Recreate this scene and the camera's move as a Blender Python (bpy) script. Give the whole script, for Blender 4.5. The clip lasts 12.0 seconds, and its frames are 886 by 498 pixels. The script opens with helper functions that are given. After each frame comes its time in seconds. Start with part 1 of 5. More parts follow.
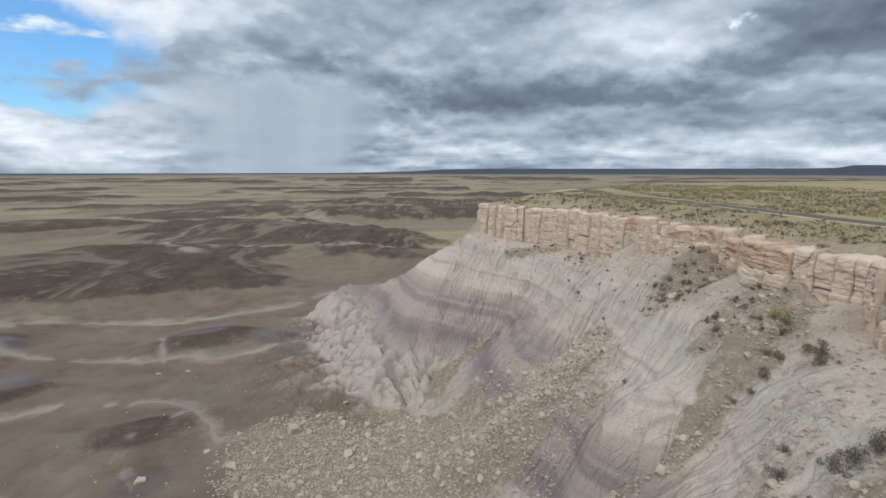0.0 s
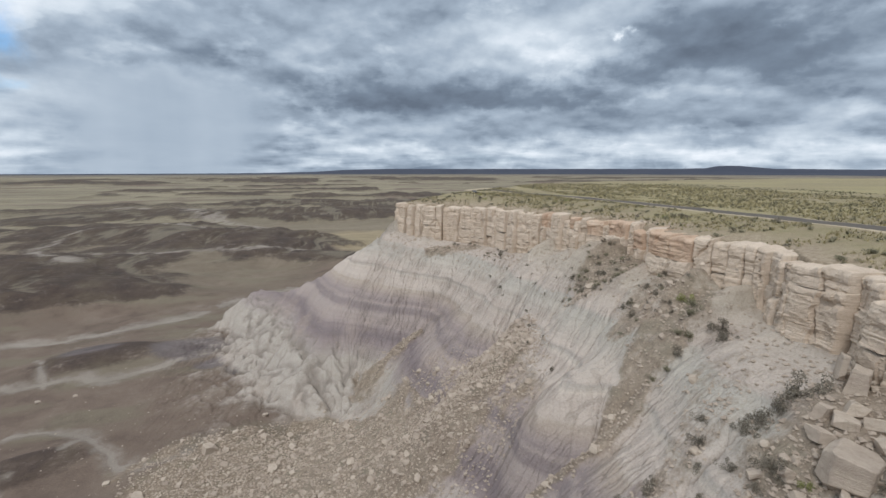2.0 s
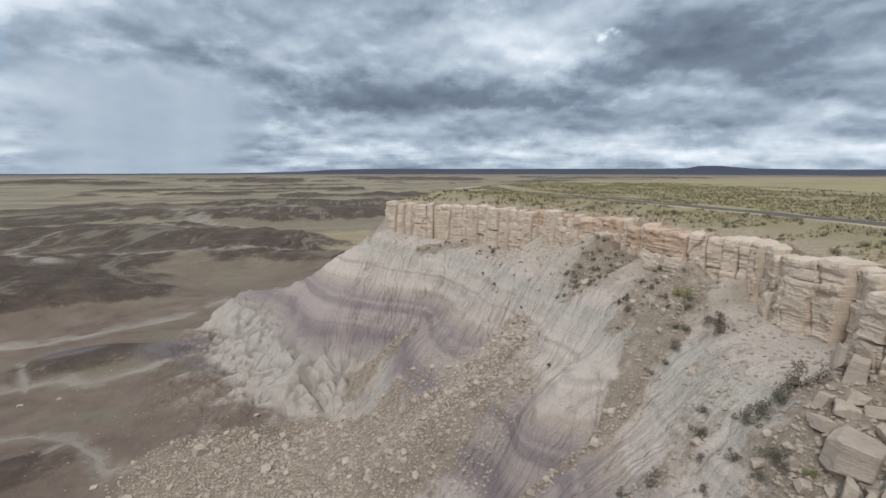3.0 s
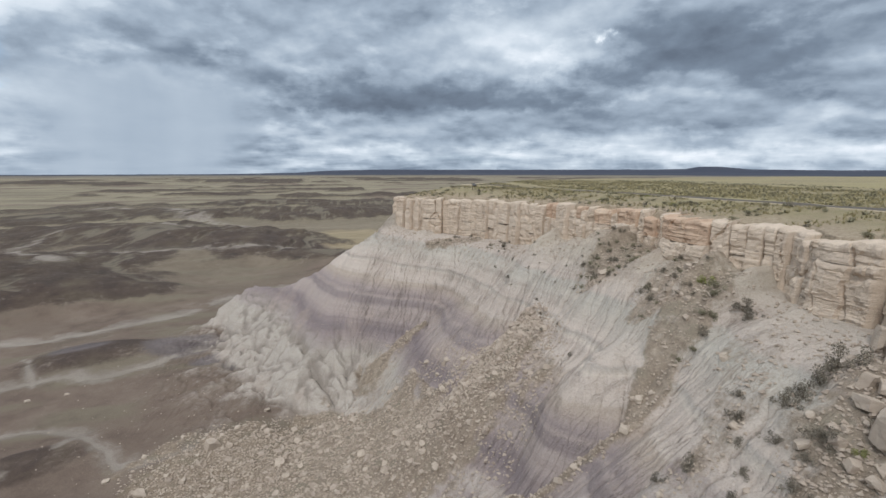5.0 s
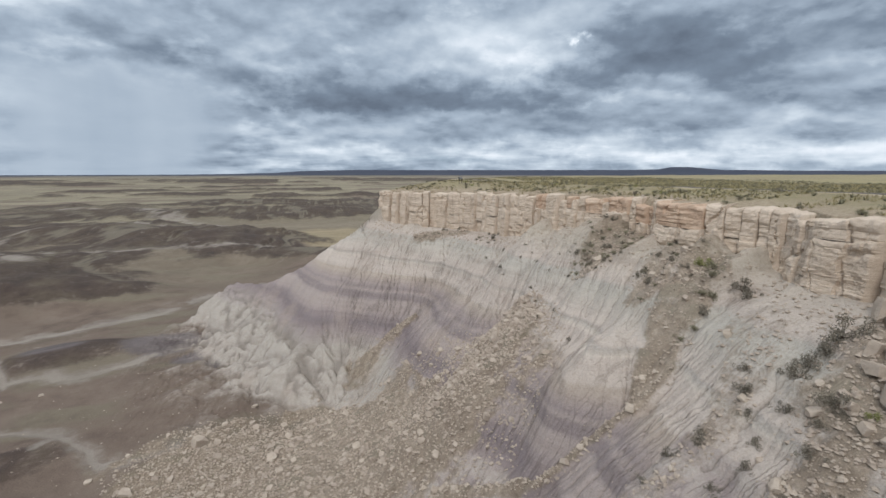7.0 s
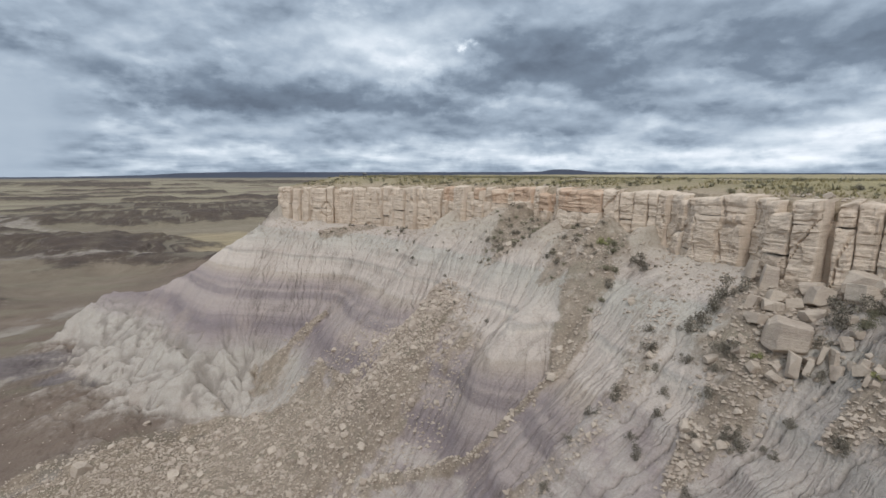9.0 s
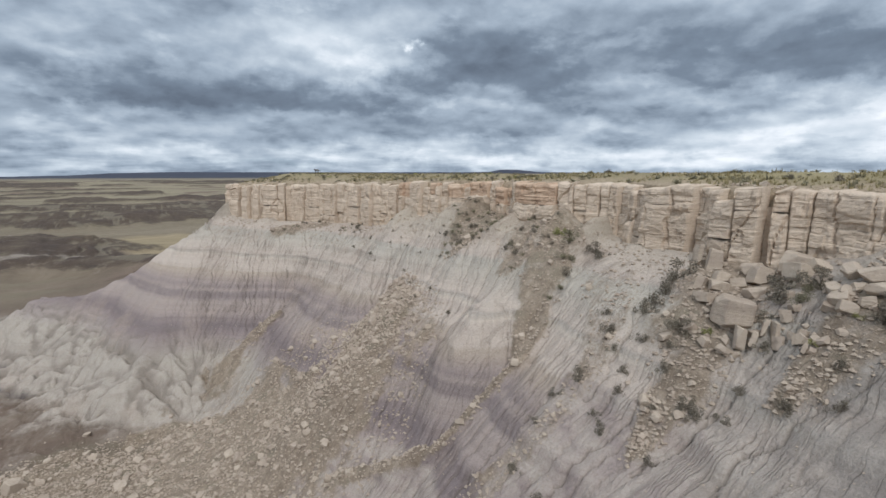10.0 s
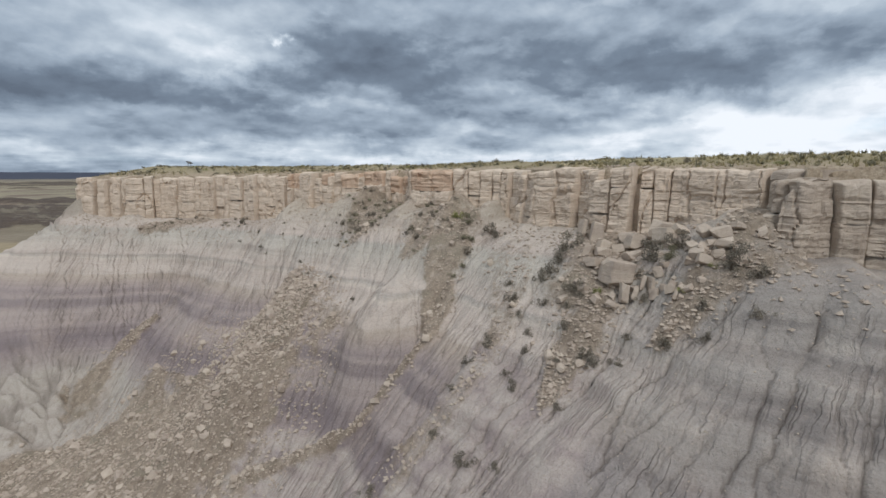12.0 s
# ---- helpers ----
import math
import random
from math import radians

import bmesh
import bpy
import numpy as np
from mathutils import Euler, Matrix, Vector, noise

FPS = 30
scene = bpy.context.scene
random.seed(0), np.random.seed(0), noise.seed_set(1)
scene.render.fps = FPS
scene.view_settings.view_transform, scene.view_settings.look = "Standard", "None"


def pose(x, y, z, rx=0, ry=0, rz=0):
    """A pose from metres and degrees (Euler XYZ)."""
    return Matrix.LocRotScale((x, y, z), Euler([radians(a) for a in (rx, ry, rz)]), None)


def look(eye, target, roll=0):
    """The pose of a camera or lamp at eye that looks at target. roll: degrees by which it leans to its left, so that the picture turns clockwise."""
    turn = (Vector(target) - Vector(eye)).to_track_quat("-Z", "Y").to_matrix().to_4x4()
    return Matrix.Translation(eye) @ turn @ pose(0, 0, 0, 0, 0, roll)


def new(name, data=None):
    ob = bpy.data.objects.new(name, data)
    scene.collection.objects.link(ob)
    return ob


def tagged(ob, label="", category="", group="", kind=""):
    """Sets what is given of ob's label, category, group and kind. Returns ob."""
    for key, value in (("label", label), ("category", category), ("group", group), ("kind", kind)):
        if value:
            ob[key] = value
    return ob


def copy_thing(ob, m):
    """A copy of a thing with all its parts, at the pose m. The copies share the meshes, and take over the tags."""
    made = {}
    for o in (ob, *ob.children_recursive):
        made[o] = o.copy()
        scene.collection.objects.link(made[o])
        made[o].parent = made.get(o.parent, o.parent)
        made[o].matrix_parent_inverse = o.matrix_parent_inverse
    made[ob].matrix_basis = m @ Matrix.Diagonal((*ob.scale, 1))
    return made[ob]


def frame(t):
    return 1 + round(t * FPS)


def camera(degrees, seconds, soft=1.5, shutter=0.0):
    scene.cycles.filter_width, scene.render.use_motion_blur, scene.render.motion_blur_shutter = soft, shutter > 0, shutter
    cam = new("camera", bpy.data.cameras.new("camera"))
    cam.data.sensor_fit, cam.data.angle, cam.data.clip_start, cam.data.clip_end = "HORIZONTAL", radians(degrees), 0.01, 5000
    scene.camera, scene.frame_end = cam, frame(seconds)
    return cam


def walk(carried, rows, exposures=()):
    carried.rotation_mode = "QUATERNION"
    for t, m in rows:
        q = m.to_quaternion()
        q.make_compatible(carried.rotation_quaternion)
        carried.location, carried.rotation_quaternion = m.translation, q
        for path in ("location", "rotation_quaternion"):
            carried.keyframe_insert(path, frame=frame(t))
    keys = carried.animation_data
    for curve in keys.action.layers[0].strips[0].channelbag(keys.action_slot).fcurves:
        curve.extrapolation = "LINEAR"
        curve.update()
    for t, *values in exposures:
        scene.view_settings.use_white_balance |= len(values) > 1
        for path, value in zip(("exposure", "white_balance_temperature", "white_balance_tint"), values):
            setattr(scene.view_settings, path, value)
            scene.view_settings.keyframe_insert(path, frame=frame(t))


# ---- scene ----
cam = camera(84.7, 12.0, soft=1.5)
PATH = [
    (0.0, pose(0.00, 0.00, 40.00, 80.69, 0, 0.03)),
    (0.5, pose(-0.47, 0.15, 39.90, 80.79, 0, -2.44)),
    (1.0, pose(-0.98, 0.25, 39.83, 80.81, 0, -5.43)),
    (1.5, pose(-1.60, 0.38, 39.87, 80.74, 0, -8.59)),
    (2.0, pose(-2.10, 0.53, 39.72, 80.72, 0, -10.65)),
    (2.5, pose(-2.66, 0.72, 39.54, 80.71, 0, -11.79)),
    (3.0, pose(-3.24, 0.90, 39.29, 80.71, 0, -12.31)),
    (5.0, pose(-5.38, 1.70, 37.87, 80.83, 0, -12.45)),
    (5.5, pose(-5.96, 1.90, 37.46, 80.86, 0, -12.61)),
    (6.0, pose(-6.47, 2.08, 37.05, 80.89, 0, -12.94)),
    (6.5, pose(-6.91, 2.29, 36.60, 80.91, 0, -13.19)),
    (7.0, pose(-7.52, 2.46, 36.22, 80.89, 0, -15.12)),
    (9.0, pose(-9.82, 3.10, 34.58, 81.15, 0, -27.37)),
    (9.5, pose(-10.58, 3.24, 34.18, 81.14, 0, -30.49)),
    (10.0, pose(-11.09, 3.36, 33.75, 81.18, 0, -33.33)),
    (10.5, pose(-11.74, 3.54, 33.42, 81.21, 0, -37.32)),
    (11.0, pose(-12.46, 3.70, 33.00, 81.17, 0, -41.15)),
    (11.5, pose(-13.04, 3.87, 32.63, 81.07, 0, -43.89)),
    (12.0, pose(-13.72, 4.02, 32.07, 81.26, 0, -47.46)),
]
walk(cam, PATH, [(0.0, 0.02, 6200, 10), (5.0, 0.06, 6200, 10), (9.5, 0.05, 6200, 10), (12.0, -0.04, 6200, 10)])

# ---------------------------------------------------------------- node helper
class Nodes:
    def __init__(self, tree):
        self.tree = tree
        tree.nodes.clear()

    def add(self, kind, **settings):
        n = self.tree.nodes.new(kind)
        for k, v in settings.items():
            setattr(n, k, v)
        return n

    def put(self, socket, value):
        if isinstance(value, bpy.types.NodeSocket):
            self.tree.links.new(value, socket)
        else:
            socket.default_value = value

    def math(self, op, a, b=0.0, c=0.0, clamp=False):
        n = self.add("ShaderNodeMath", operation=op, use_clamp=clamp)
        for sock, v in zip(n.inputs, (a, b, c)):
            self.put(sock, v)
        return n.outputs[0]

    def vmath(self, op, a, b=(0, 0, 0)):
        n = self.add("ShaderNodeVectorMath", operation=op)
        self.put(n.inputs[0], a)
        self.put(n.inputs[1], b)
        return n.outputs[0]

    def mix(self, f, a, b, blend="MIX"):
        n = self.add("ShaderNodeMix", data_type="RGBA", blend_type=blend)
        self.put(n.inputs[0], f)
        for sock, v in ((n.inputs[6], a), (n.inputs[7], b)):
            self.put(sock, (*v, 1) if isinstance(v, tuple) and len(v) == 3 else v)
        return n.outputs[2]

    def noise(self, vec, scale, detail=4.0, rough=0.55, distort=0.0):
        n = self.add("ShaderNodeTexNoise")
        self.put(n.inputs["Vector"], vec)
        for k, v in (("Scale", scale), ("Detail", detail), ("Roughness", rough), ("Distortion", distort)):
            n.inputs[k].default_value = v
        return n.outputs[0]

    def ramp(self, f, stops, mode="LINEAR"):
        n = self.add("ShaderNodeValToRGB")
        n.color_ramp.interpolation = mode
        e = n.color_ramp.elements
        while len(e) < len(stops):
            e.new(0.5)
        for el, (p, c) in zip(e, stops):
            el.position, el.color = p, (*c, 1) if isinstance(c, tuple) else (c, c, c, 1)
        self.put(n.inputs[0], f)
        return n.outputs[0]

    def step(self, v, lo, hi):
        n = self.add("ShaderNodeMapRange", interpolation_type="SMOOTHSTEP")
        self.put(n.inputs[0], v)
        n.inputs[1].default_value, n.inputs[2].default_value = lo, hi
        return n.outputs[0]

    def scaled(self, vec, s):
        return self.vmath("MULTIPLY", vec, s)

    def attr(self, name):
        n = self.add("ShaderNodeAttribute", attribute_name=name)
        return n.outputs["Fac"]


# ---------------------------------------------------------------- sky and sun
SUN_AZ, SUN_EL = radians(215), radians(42)
world = bpy.data.worlds.new("stormy_sky")
scene.world = world
world.use_nodes = True
w = Nodes(world.node_tree)
out = w.add("ShaderNodeOutputWorld")
sky = w.add("ShaderNodeTexSky", sky_type="NISHITA")
sky.sun_disc, sky.sun_elevation, sky.sun_rotation = False, SUN_EL, SUN_AZ
gen = w.add("ShaderNodeTexCoord").outputs["Generated"]
sep = w.add("ShaderNodeSeparateXYZ")
w.put(sep.inputs[0], gen)
dx, dy, dz = sep.outputs
warp = w.math("SUBTRACT", w.noise(gen, 5.0, 8.0, 0.55), 0.5)
warp2 = w.math("SUBTRACT", w.noise(w.vmath("ADD", gen, (3.1, 7.7, 1.3)), 6.5, 9.0, 0.58), 0.5)
az = w.math("ADD", w.math("MULTIPLY", w.math("ARCTAN2", dx, dy), 57.296), w.math("MULTIPLY", warp, 22.0))
el = w.math("ADD", w.math("MULTIPLY", w.math("ARCSINE", dz), 57.296), w.math("MULTIPLY", warp2, 6.5))


def blob(a0, e0, sa, se, amount):
    """A soft cloud mass round an azimuth and elevation in degrees."""
    a = w.math("DIVIDE", w.math("SUBTRACT", az, a0), sa)
    e = w.math("DIVIDE", w.math("SUBTRACT", el, e0), se)
    r = w.math("ADD", w.math("MULTIPLY", a, a), w.math("MULTIPLY", e, e))
    return w.math("MULTIPLY", w.math("EXPONENT", w.math("MULTIPLY", r, -1.0)), amount)


# the cloud deck lies flat overhead, so its texture draws together towards the horizon
lift_ = w.math("ADD", w.math("MAXIMUM", dz, 0.0), 0.26)
deck = w.add("ShaderNodeCombineXYZ")
w.put(deck.inputs[0], w.math("DIVIDE", dx, lift_))
w.put(deck.inputs[1], w.math("DIVIDE", dy, lift_))
deck = w.vmath("ADD", deck.outputs[0], (2.3, 5.1, 0.7))
roll_ = w.noise(deck, 1.7, 6.0, 0.48, 0.1)
roll_back = w.noise(w.vmath("ADD", deck, w.scaled(gen, (0.12, 0.12, 0))), 1.7, 6.0, 0.48, 0.1)
small = w.noise(w.scaled(gen, (1, 1, 1.8)), 11.0, 6.0, 0.5, 0.0)
small_up = w.noise(w.vmath("ADD", w.scaled(gen, (1, 1, 1.8)), (0, 0, 0.03)), 11.0, 6.0, 0.5, 0.0)
streak = w.noise(w.scaled(gen, (1, 1, 9.0)), 5.0, 6.0, 0.55, 0.1)
bright = w.math("ADD", 0.475, w.math("MULTIPLY", w.math("SUBTRACT", roll_, 0.5), 0.46))
bright = w.math("ADD", bright, w.math("MULTIPLY", w.math("SUBTRACT", roll_, roll_back), 0.9))
bright = w.math("ADD", bright, w.math("MULTIPLY", w.math("SUBTRACT", small, 0.5), 0.10))
bright = w.math("ADD", bright, w.math("MULTIPLY", w.math("SUBTRACT", small, small_up), 0.42))
soft_dark, soft_light = 0.0, 0.0
CLOUDS_LEFT = (
    (-37, 12.5, 6, 2.2, 0.22), (-20, 15.5, 12, 2.4, 0.12), (-38, 3.0, 9, 2.6, 0.30), (-34, 14.5, 13, 3.2, 0.20), (-52, 14, 10, 5, 0.2), (-17, 8.0, 9, 1.6, 0.08),
    (-7.5, 5.8, 2.6, 1.7, 0.13), (-3, 11.5, 8, 2.0, 0.07), (12, 7.9, 15, 1.7, -0.13), (20, 13.8, 6, 2.6, 0.15), (24, 11.4, 6, 1.4, 0.18), (28, 13.4, 0.6, 0.4, 0.34), (29.2, 13.9, 0.5, 0.3, 0.2))
CLOUDS_RIGHT = (
    (39, 11.5, 8, 3.4, -0.14), (33, 7.2, 12, 1.0, 0.08), (52, 13.5, 10, 2.0, -0.05), (70, 10.6, 13, 2.0, -0.14), (57, 9.4, 5, 1.0, 0.06),
    (89, 13.5, 7, 2.8, 0.12), (25, 1.8, 40, 1.1, 0.20), (80, 5.4, 13, 2.1, 0.46), (78, 2.0, 26, 1.8, 0.28), (112, 5.5, 20, 3.5, 0.40))
for mass in CLOUDS_LEFT + CLOUDS_RIGHT:
    lobe = blob(*mass[:4], mass[4] * 1.12)
    bright = w.math("ADD", bright, lobe)
    if mass[4] < 0:
        soft_dark = w.math("SUBTRACT", soft_dark, lobe)
    else:
        soft_light = w.math("ADD", soft_light, lobe)
scud = w.noise(w.vmath("ADD", deck, (7.1, 1.4, 0.9)), 3.0, 8.0, 0.52, 0.15)
scud = w.step(w.math("ADD", scud, w.math("MULTIPLY", soft_dark, 0.8)), 0.54, 0.64)
heap = w.noise(w.vmath("ADD", w.scaled(gen, (1, 1, 2.2)), (4.2, 2.4, 0.3)), 9.0, 9.0, 0.55, 0.1)
heap = w.step(w.math("ADD", heap, w.math("MULTIPLY", soft_light, 0.55)), 0.57, 0.67)
bright = w.math("ADD", bright, w.math("SUBTRACT", w.math("MULTIPLY", heap, 0.09), w.math("MULTIPLY", scud, 0.09)))


def shelf(a0, a1, base, top, amount):
    """A dark bank of cloud with a well-marked flat base."""
    f = w.math("MULTIPLY", w.step(az, a0 - 4.0, a0 + 4.0), w.step(az, a1 + 4.0, a1 - 4.0))
    f = w.math("MULTIPLY", f, w.math("MULTIPLY", w.step(el, base - 0.1, base + 0.8), w.step(el, top + 2.4, top - 1.2)))
    return w.math("MULTIPLY", f, amount)


for bank in ((55, 80, 8.3, 12.5, 0.15), (-4, 34, 6.7, 9.3, 0.17), (30, 50, 8.8, 14.0, 0.16), (-34, -10, 9.6, 11.8, 0.13), (10, 44, 3.5, 5.2, 0.12), (46, 66, 5.4, 7.3, 0.11), (-6, 12, 10.8, 12.6, 0.08), (84, 100, 9.6, 11.5, 0.14), (-15, -3, 1.0, 10.0, 0.16), (-30, -6, 12.0, 15.0, 0.05)):
    bright = w.math("SUBTRACT", bright, shelf(*bank))
low = w.step(el, 4.5, 0.5)
bright = w.math("ADD", bright, w.math("MULTIPLY", w.math("MULTIPLY", w.math("SUBTRACT", streak, 0.50), 0.85), low))
bright = w.math("ADD", bright, w.step(el, 18.0, 50.0))
# rain shaft under the cloud base
shaft = w.math("MULTIPLY", w.step(az, -33.0, -22.0), w.step(az, -6.0, -15.0))
shaft = w.math("MULTIPLY", shaft, w.step(el, 11.0, 7.0))
bright = w.math("ADD", w.math("MULTIPLY", bright, w.math("SUBTRACT", 1.0, w.math("MULTIPLY", shaft, 0.92))), w.math("MULTIPLY", shaft, w.math("ADD", 0.43, w.math("MULTIPLY", w.noise(w.scaled(gen, (1, 1, 0.12)), 14.0, 2.0), 0.10))))
cloud = w.ramp(bright, [(0.0, (0.135, 0.166, 0.212)), (0.25, (0.205, 0.252, 0.314)), (0.48, (0.380, 0.447, 0.522)), (0.72, (0.62, 0.685, 0.742)), (1.0, (0.94, 0.965, 0.99))])
# clear gaps
gap = w.math("MAXIMUM", blob(-43, 10.5, 9.0, 4.6, 1.5), blob(-40, 6.3, 9.0, 1.2, 0.9))
gap = w.math("MAXIMUM", gap, blob(14, 1.4, 26, 0.9, 0.28))
gap = w.math("MAXIMUM", gap, blob(88, 4.2, 5, 1.6, 0.35))
gap = w.math("MULTIPLY", w.step(gap, 0.22, 0.75), w.step(w.math("ADD", small, w.math("MULTIPLY", streak, 0.6)), 1.06, 0.86))
blue = w.mix(1.0, sky.outputs[0], (0.095, 0.142, 0.18), "MULTIPLY")
bg = w.add("ShaderNodeBackground")
w.put(bg.inputs[0], w.mix(gap, cloud, blue))
bg.inputs[1].default_value = 1.0
w.put(out.inputs[0], bg.outputs[0])

sun = new("sun", bpy.data.lights.new("sun", "SUN"))
sun.data.energy, sun.data.angle, sun.data.color = 1.35, radians(8), (1.0, 0.96, 0.91)
sun.matrix_world = look((0, 0, 60), (-math.sin(SUN_AZ) * 50, -math.cos(SUN_AZ) * 50, 60 - 50 * math.tan(SUN_EL)))


# ---------------------------------------------------------------- materials
def material(name):
    m = bpy.data.materials.new(name)
    m.use_nodes = True
    n = Nodes(m.node_tree)
    o = n.add("ShaderNodeOutputMaterial")
    b = n.add("ShaderNodeBsdfPrincipled")
    b.inputs["Roughness"].default_value = 0.95
    b.inputs["Specular IOR Level"].default_value = 0.15
    n.tree.links.new(b.outputs[0], o.inputs[0])
    return m, n, b


def relief(n, b, height, strength=0.5, dist=0.1):
    k = n.add("ShaderNodeBump")
    k.inputs["Strength"].default_value, k.inputs["Distance"].default_value = strength, dist
    n.put(k.inputs["Height"], height)
    n.put(b.inputs["Normal"], k.outputs[0])


def ground_material():
    m, n, b = material("badlands_ground")
    pos = n.add("ShaderNodeNewGeometry").outputs["Position"]
    sp = n.add("ShaderNodeSeparateXYZ")
    n.put(sp.inputs[0], pos)
    grain = n.noise(pos, 2.2, 6.0, 0.65)
    patch = n.noise(pos, 0.12, 5.0, 0.6)
    # beds of clay, nearly level, in order of height
    wob = n.math("MULTIPLY", n.math("SUBTRACT", n.noise(n.scaled(pos, (0.05, 0.05, 0.02)), 1.0, 4.0), 0.5), 1.1)
    wob = n.math("ADD", wob, n.math("MULTIPLY", n.math("SUBTRACT", grain, 0.5), 0.3))
    dip = n.math("MULTIPLY", n.math("MINIMUM", n.math("SUBTRACT", sp.outputs[1], 80.0), 8.0), 0.035)
    level = n.math("DIVIDE", n.math("ADD", n.math("ADD", n.math("ADD", sp.outputs[2], wob), dip), 6.0), 36.0)
    pale, mauve, dusk = (0.545, 0.474, 0.412), (0.312, 0.262, 0.252), (0.232, 0.193, 0.194)
    rose, rust = (0.385, 0.325, 0.298), (0.43, 0.362, 0.308)
    # the grey stop at 18.75 is a ledge's shadow line painted in
    bed = n.ramp(level, [((zk + 6.0) / 36.0, c) for zk, c in (
        (-5.0, (0.21, 0.165, 0.125)), (-3.4, (0.35, 0.30, 0.25)), (-2.0, (0.47, 0.42, 0.365)), (4.2, (0.465, 0.42, 0.365)), (5.2, (0.42, 0.37, 0.335)), (6.4, (0.355, 0.305, 0.282)), (7.0, mauve), (8.2, dusk), (9.3, mauve), (10.0, rose),
        (11.5, (0.40, 0.34, 0.31)), (12.0, (0.29, 0.245, 0.238)), (12.8, (0.29, 0.245, 0.238)), (13.2, rose), (13.7, mauve), (14.3, rose), (15.2, rust), (15.8, (0.475, 0.405, 0.34)),
        (16.1, pale), (17.9, pale), (18.2, (0.60, 0.535, 0.46)), (18.75, (0.44, 0.395, 0.35)), (18.95, pale), (21.8, (0.50, 0.462, 0.40)), (22.6, (0.475, 0.44, 0.385)), (23.0, pale), (26.0, (0.49, 0.435, 0.36)), (30.0, (0.42, 0.35, 0.275)))])
    bed = n.mix(n.math("MULTIPLY", n.step(patch, 0.50, 0.70), 0.42), bed, (0.445, 0.365, 0.305))
    bed = n.mix(n.math("MULTIPLY", n.step(n.noise(n.scaled(pos, (1, 1, 0.3)), 0.35, 5.0, 0.6), 0.52, 0.78), 0.30), bed, (0.37, 0.325, 0.29))
    bed = n.mix(n.math("MULTIPLY", n.math("MULTIPLY", n.attr("grey"), n.step(n.noise(pos, 0.16, 5.0, 0.6), 0.30, 0.54)), 0.85), bed, n.ramp(n.noise(n.scaled(pos, (0.05, 0.05, 0.8)), 1.0, 4.0, 0.6), [(0.38, (0.195, 0.178, 0.168)), (0.5, (0.295, 0.27, 0.247)), (0.66, (0.37, 0.338, 0.305))]))
    bleached = n.ramp(n.noise(n.scaled(pos, (0.3, 0.3, 0.9)), 1.0, 5.0, 0.6), [(0.32, (0.33, 0.275, 0.26)), (0.46, (0.425, 0.365, 0.328)), (0.66, (0.475, 0.42, 0.372))])
    bed = n.mix(n.step(n.math("ADD", n.attr("bleach"), n.math("MULTIPLY", n.math("SUBTRACT", patch, 0.5), 0.8)), 0.35, 0.6), bed, bleached)
    beds = n.noise(n.scaled(pos, (0.03, 0.03, 1.5)), 1.0, 5.0, 0.65)
    bed = n.mix(n.math("MULTIPLY", n.step(beds, 0.48, 0.62), 0.22), bed, n.mix(1.0, bed, (0.66, 0.62, 0.62), "MULTIPLY"))
    # rills run down the fall line: their floors' shade is in the colour
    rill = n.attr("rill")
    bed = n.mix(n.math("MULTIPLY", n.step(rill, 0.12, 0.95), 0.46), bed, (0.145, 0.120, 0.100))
    # finer rills as bump and dark lines, groove shade painted in
    sway = n.math("MULTIPLY", n.math("SUBTRACT", n.noise(pos, 0.35, 4.0, 0.6), 0.5), 1.1)
    across, downhill = n.math("ADD", n.attr("lane"), sway), n.attr("fall")
    lane = n.add("ShaderNodeCombineXYZ")
    n.put(lane.inputs[0], n.math("MULTIPLY", across, 1.5))
    n.put(lane.inputs[1], n.math("MULTIPLY", downhill, 0.07))
    thread = n.math("ABSOLUTE", n.math("SUBTRACT", n.noise(lane.outputs[0], 1.0, 2.0, 0.6), 0.5))
    thread = n.math("MULTIPLY", n.step(thread, 0.040, 0.006), n.attr("rib"))
    thread = n.math("MULTIPLY", thread, n.step(n.noise(pos, 0.22, 4.0), 0.40, 0.60))
    bed = n.mix(n.math("MULTIPLY", thread, 0.30), bed, (0.17, 0.14, 0.115))
    # crag fissures: the shade of the clefts is mixed into the clay's colour
    bed = n.mix(n.math("MULTIPLY", n.attr("fissure_shade"), 0.6), bed, (0.20, 0.17, 0.145))
    # debris and soil
    debris = n.ramp(n.noise(pos, 1.1, 6.0, 0.7), [(0.3, (0.18, 0.14, 0.102)), (0.5, (0.275, 0.22, 0.163)), (0.68, (0.41, 0.34, 0.265))])
    debris = n.mix(n.math("MULTIPLY", n.step(n.noise(pos, 0.3, 4.0), 0.52, 0.66), 0.7), debris, (0.225, 0.195, 0.14))
    ragged = n.math("SUBTRACT", n.noise(pos, 0.9, 7.0, 0.7), 0.5)
    broad = n.math("SUBTRACT", n.noise(pos, 0.18, 6.0, 0.65), 0.5)

    def torn(name, lo, hi, rag=0.9, wide_=0.5):
        """A mask with a ragged edge."""
        return n.step(n.math("ADD", n.attr(name), n.math("ADD", n.math("MULTIPLY", ragged, rag), n.math("MULTIPLY", broad, wide_))), lo, hi)

    col = bed
    # plain: brown mud, pale washes, olive grass, dark mudstone
    mud = n.ramp(patch, [(0.3, (0.134, 0.100, 0.080)), (0.5, (0.188, 0.144, 0.114)), (0.7, (0.25, 0.20, 0.16))])
    mud = n.mix(n.step(n.noise(n.scaled(pos, (0.03, 0.09, 0.0)), 1.0, 5.0), 0.5, 0.62), mud, (0.198, 0.166, 0.124))
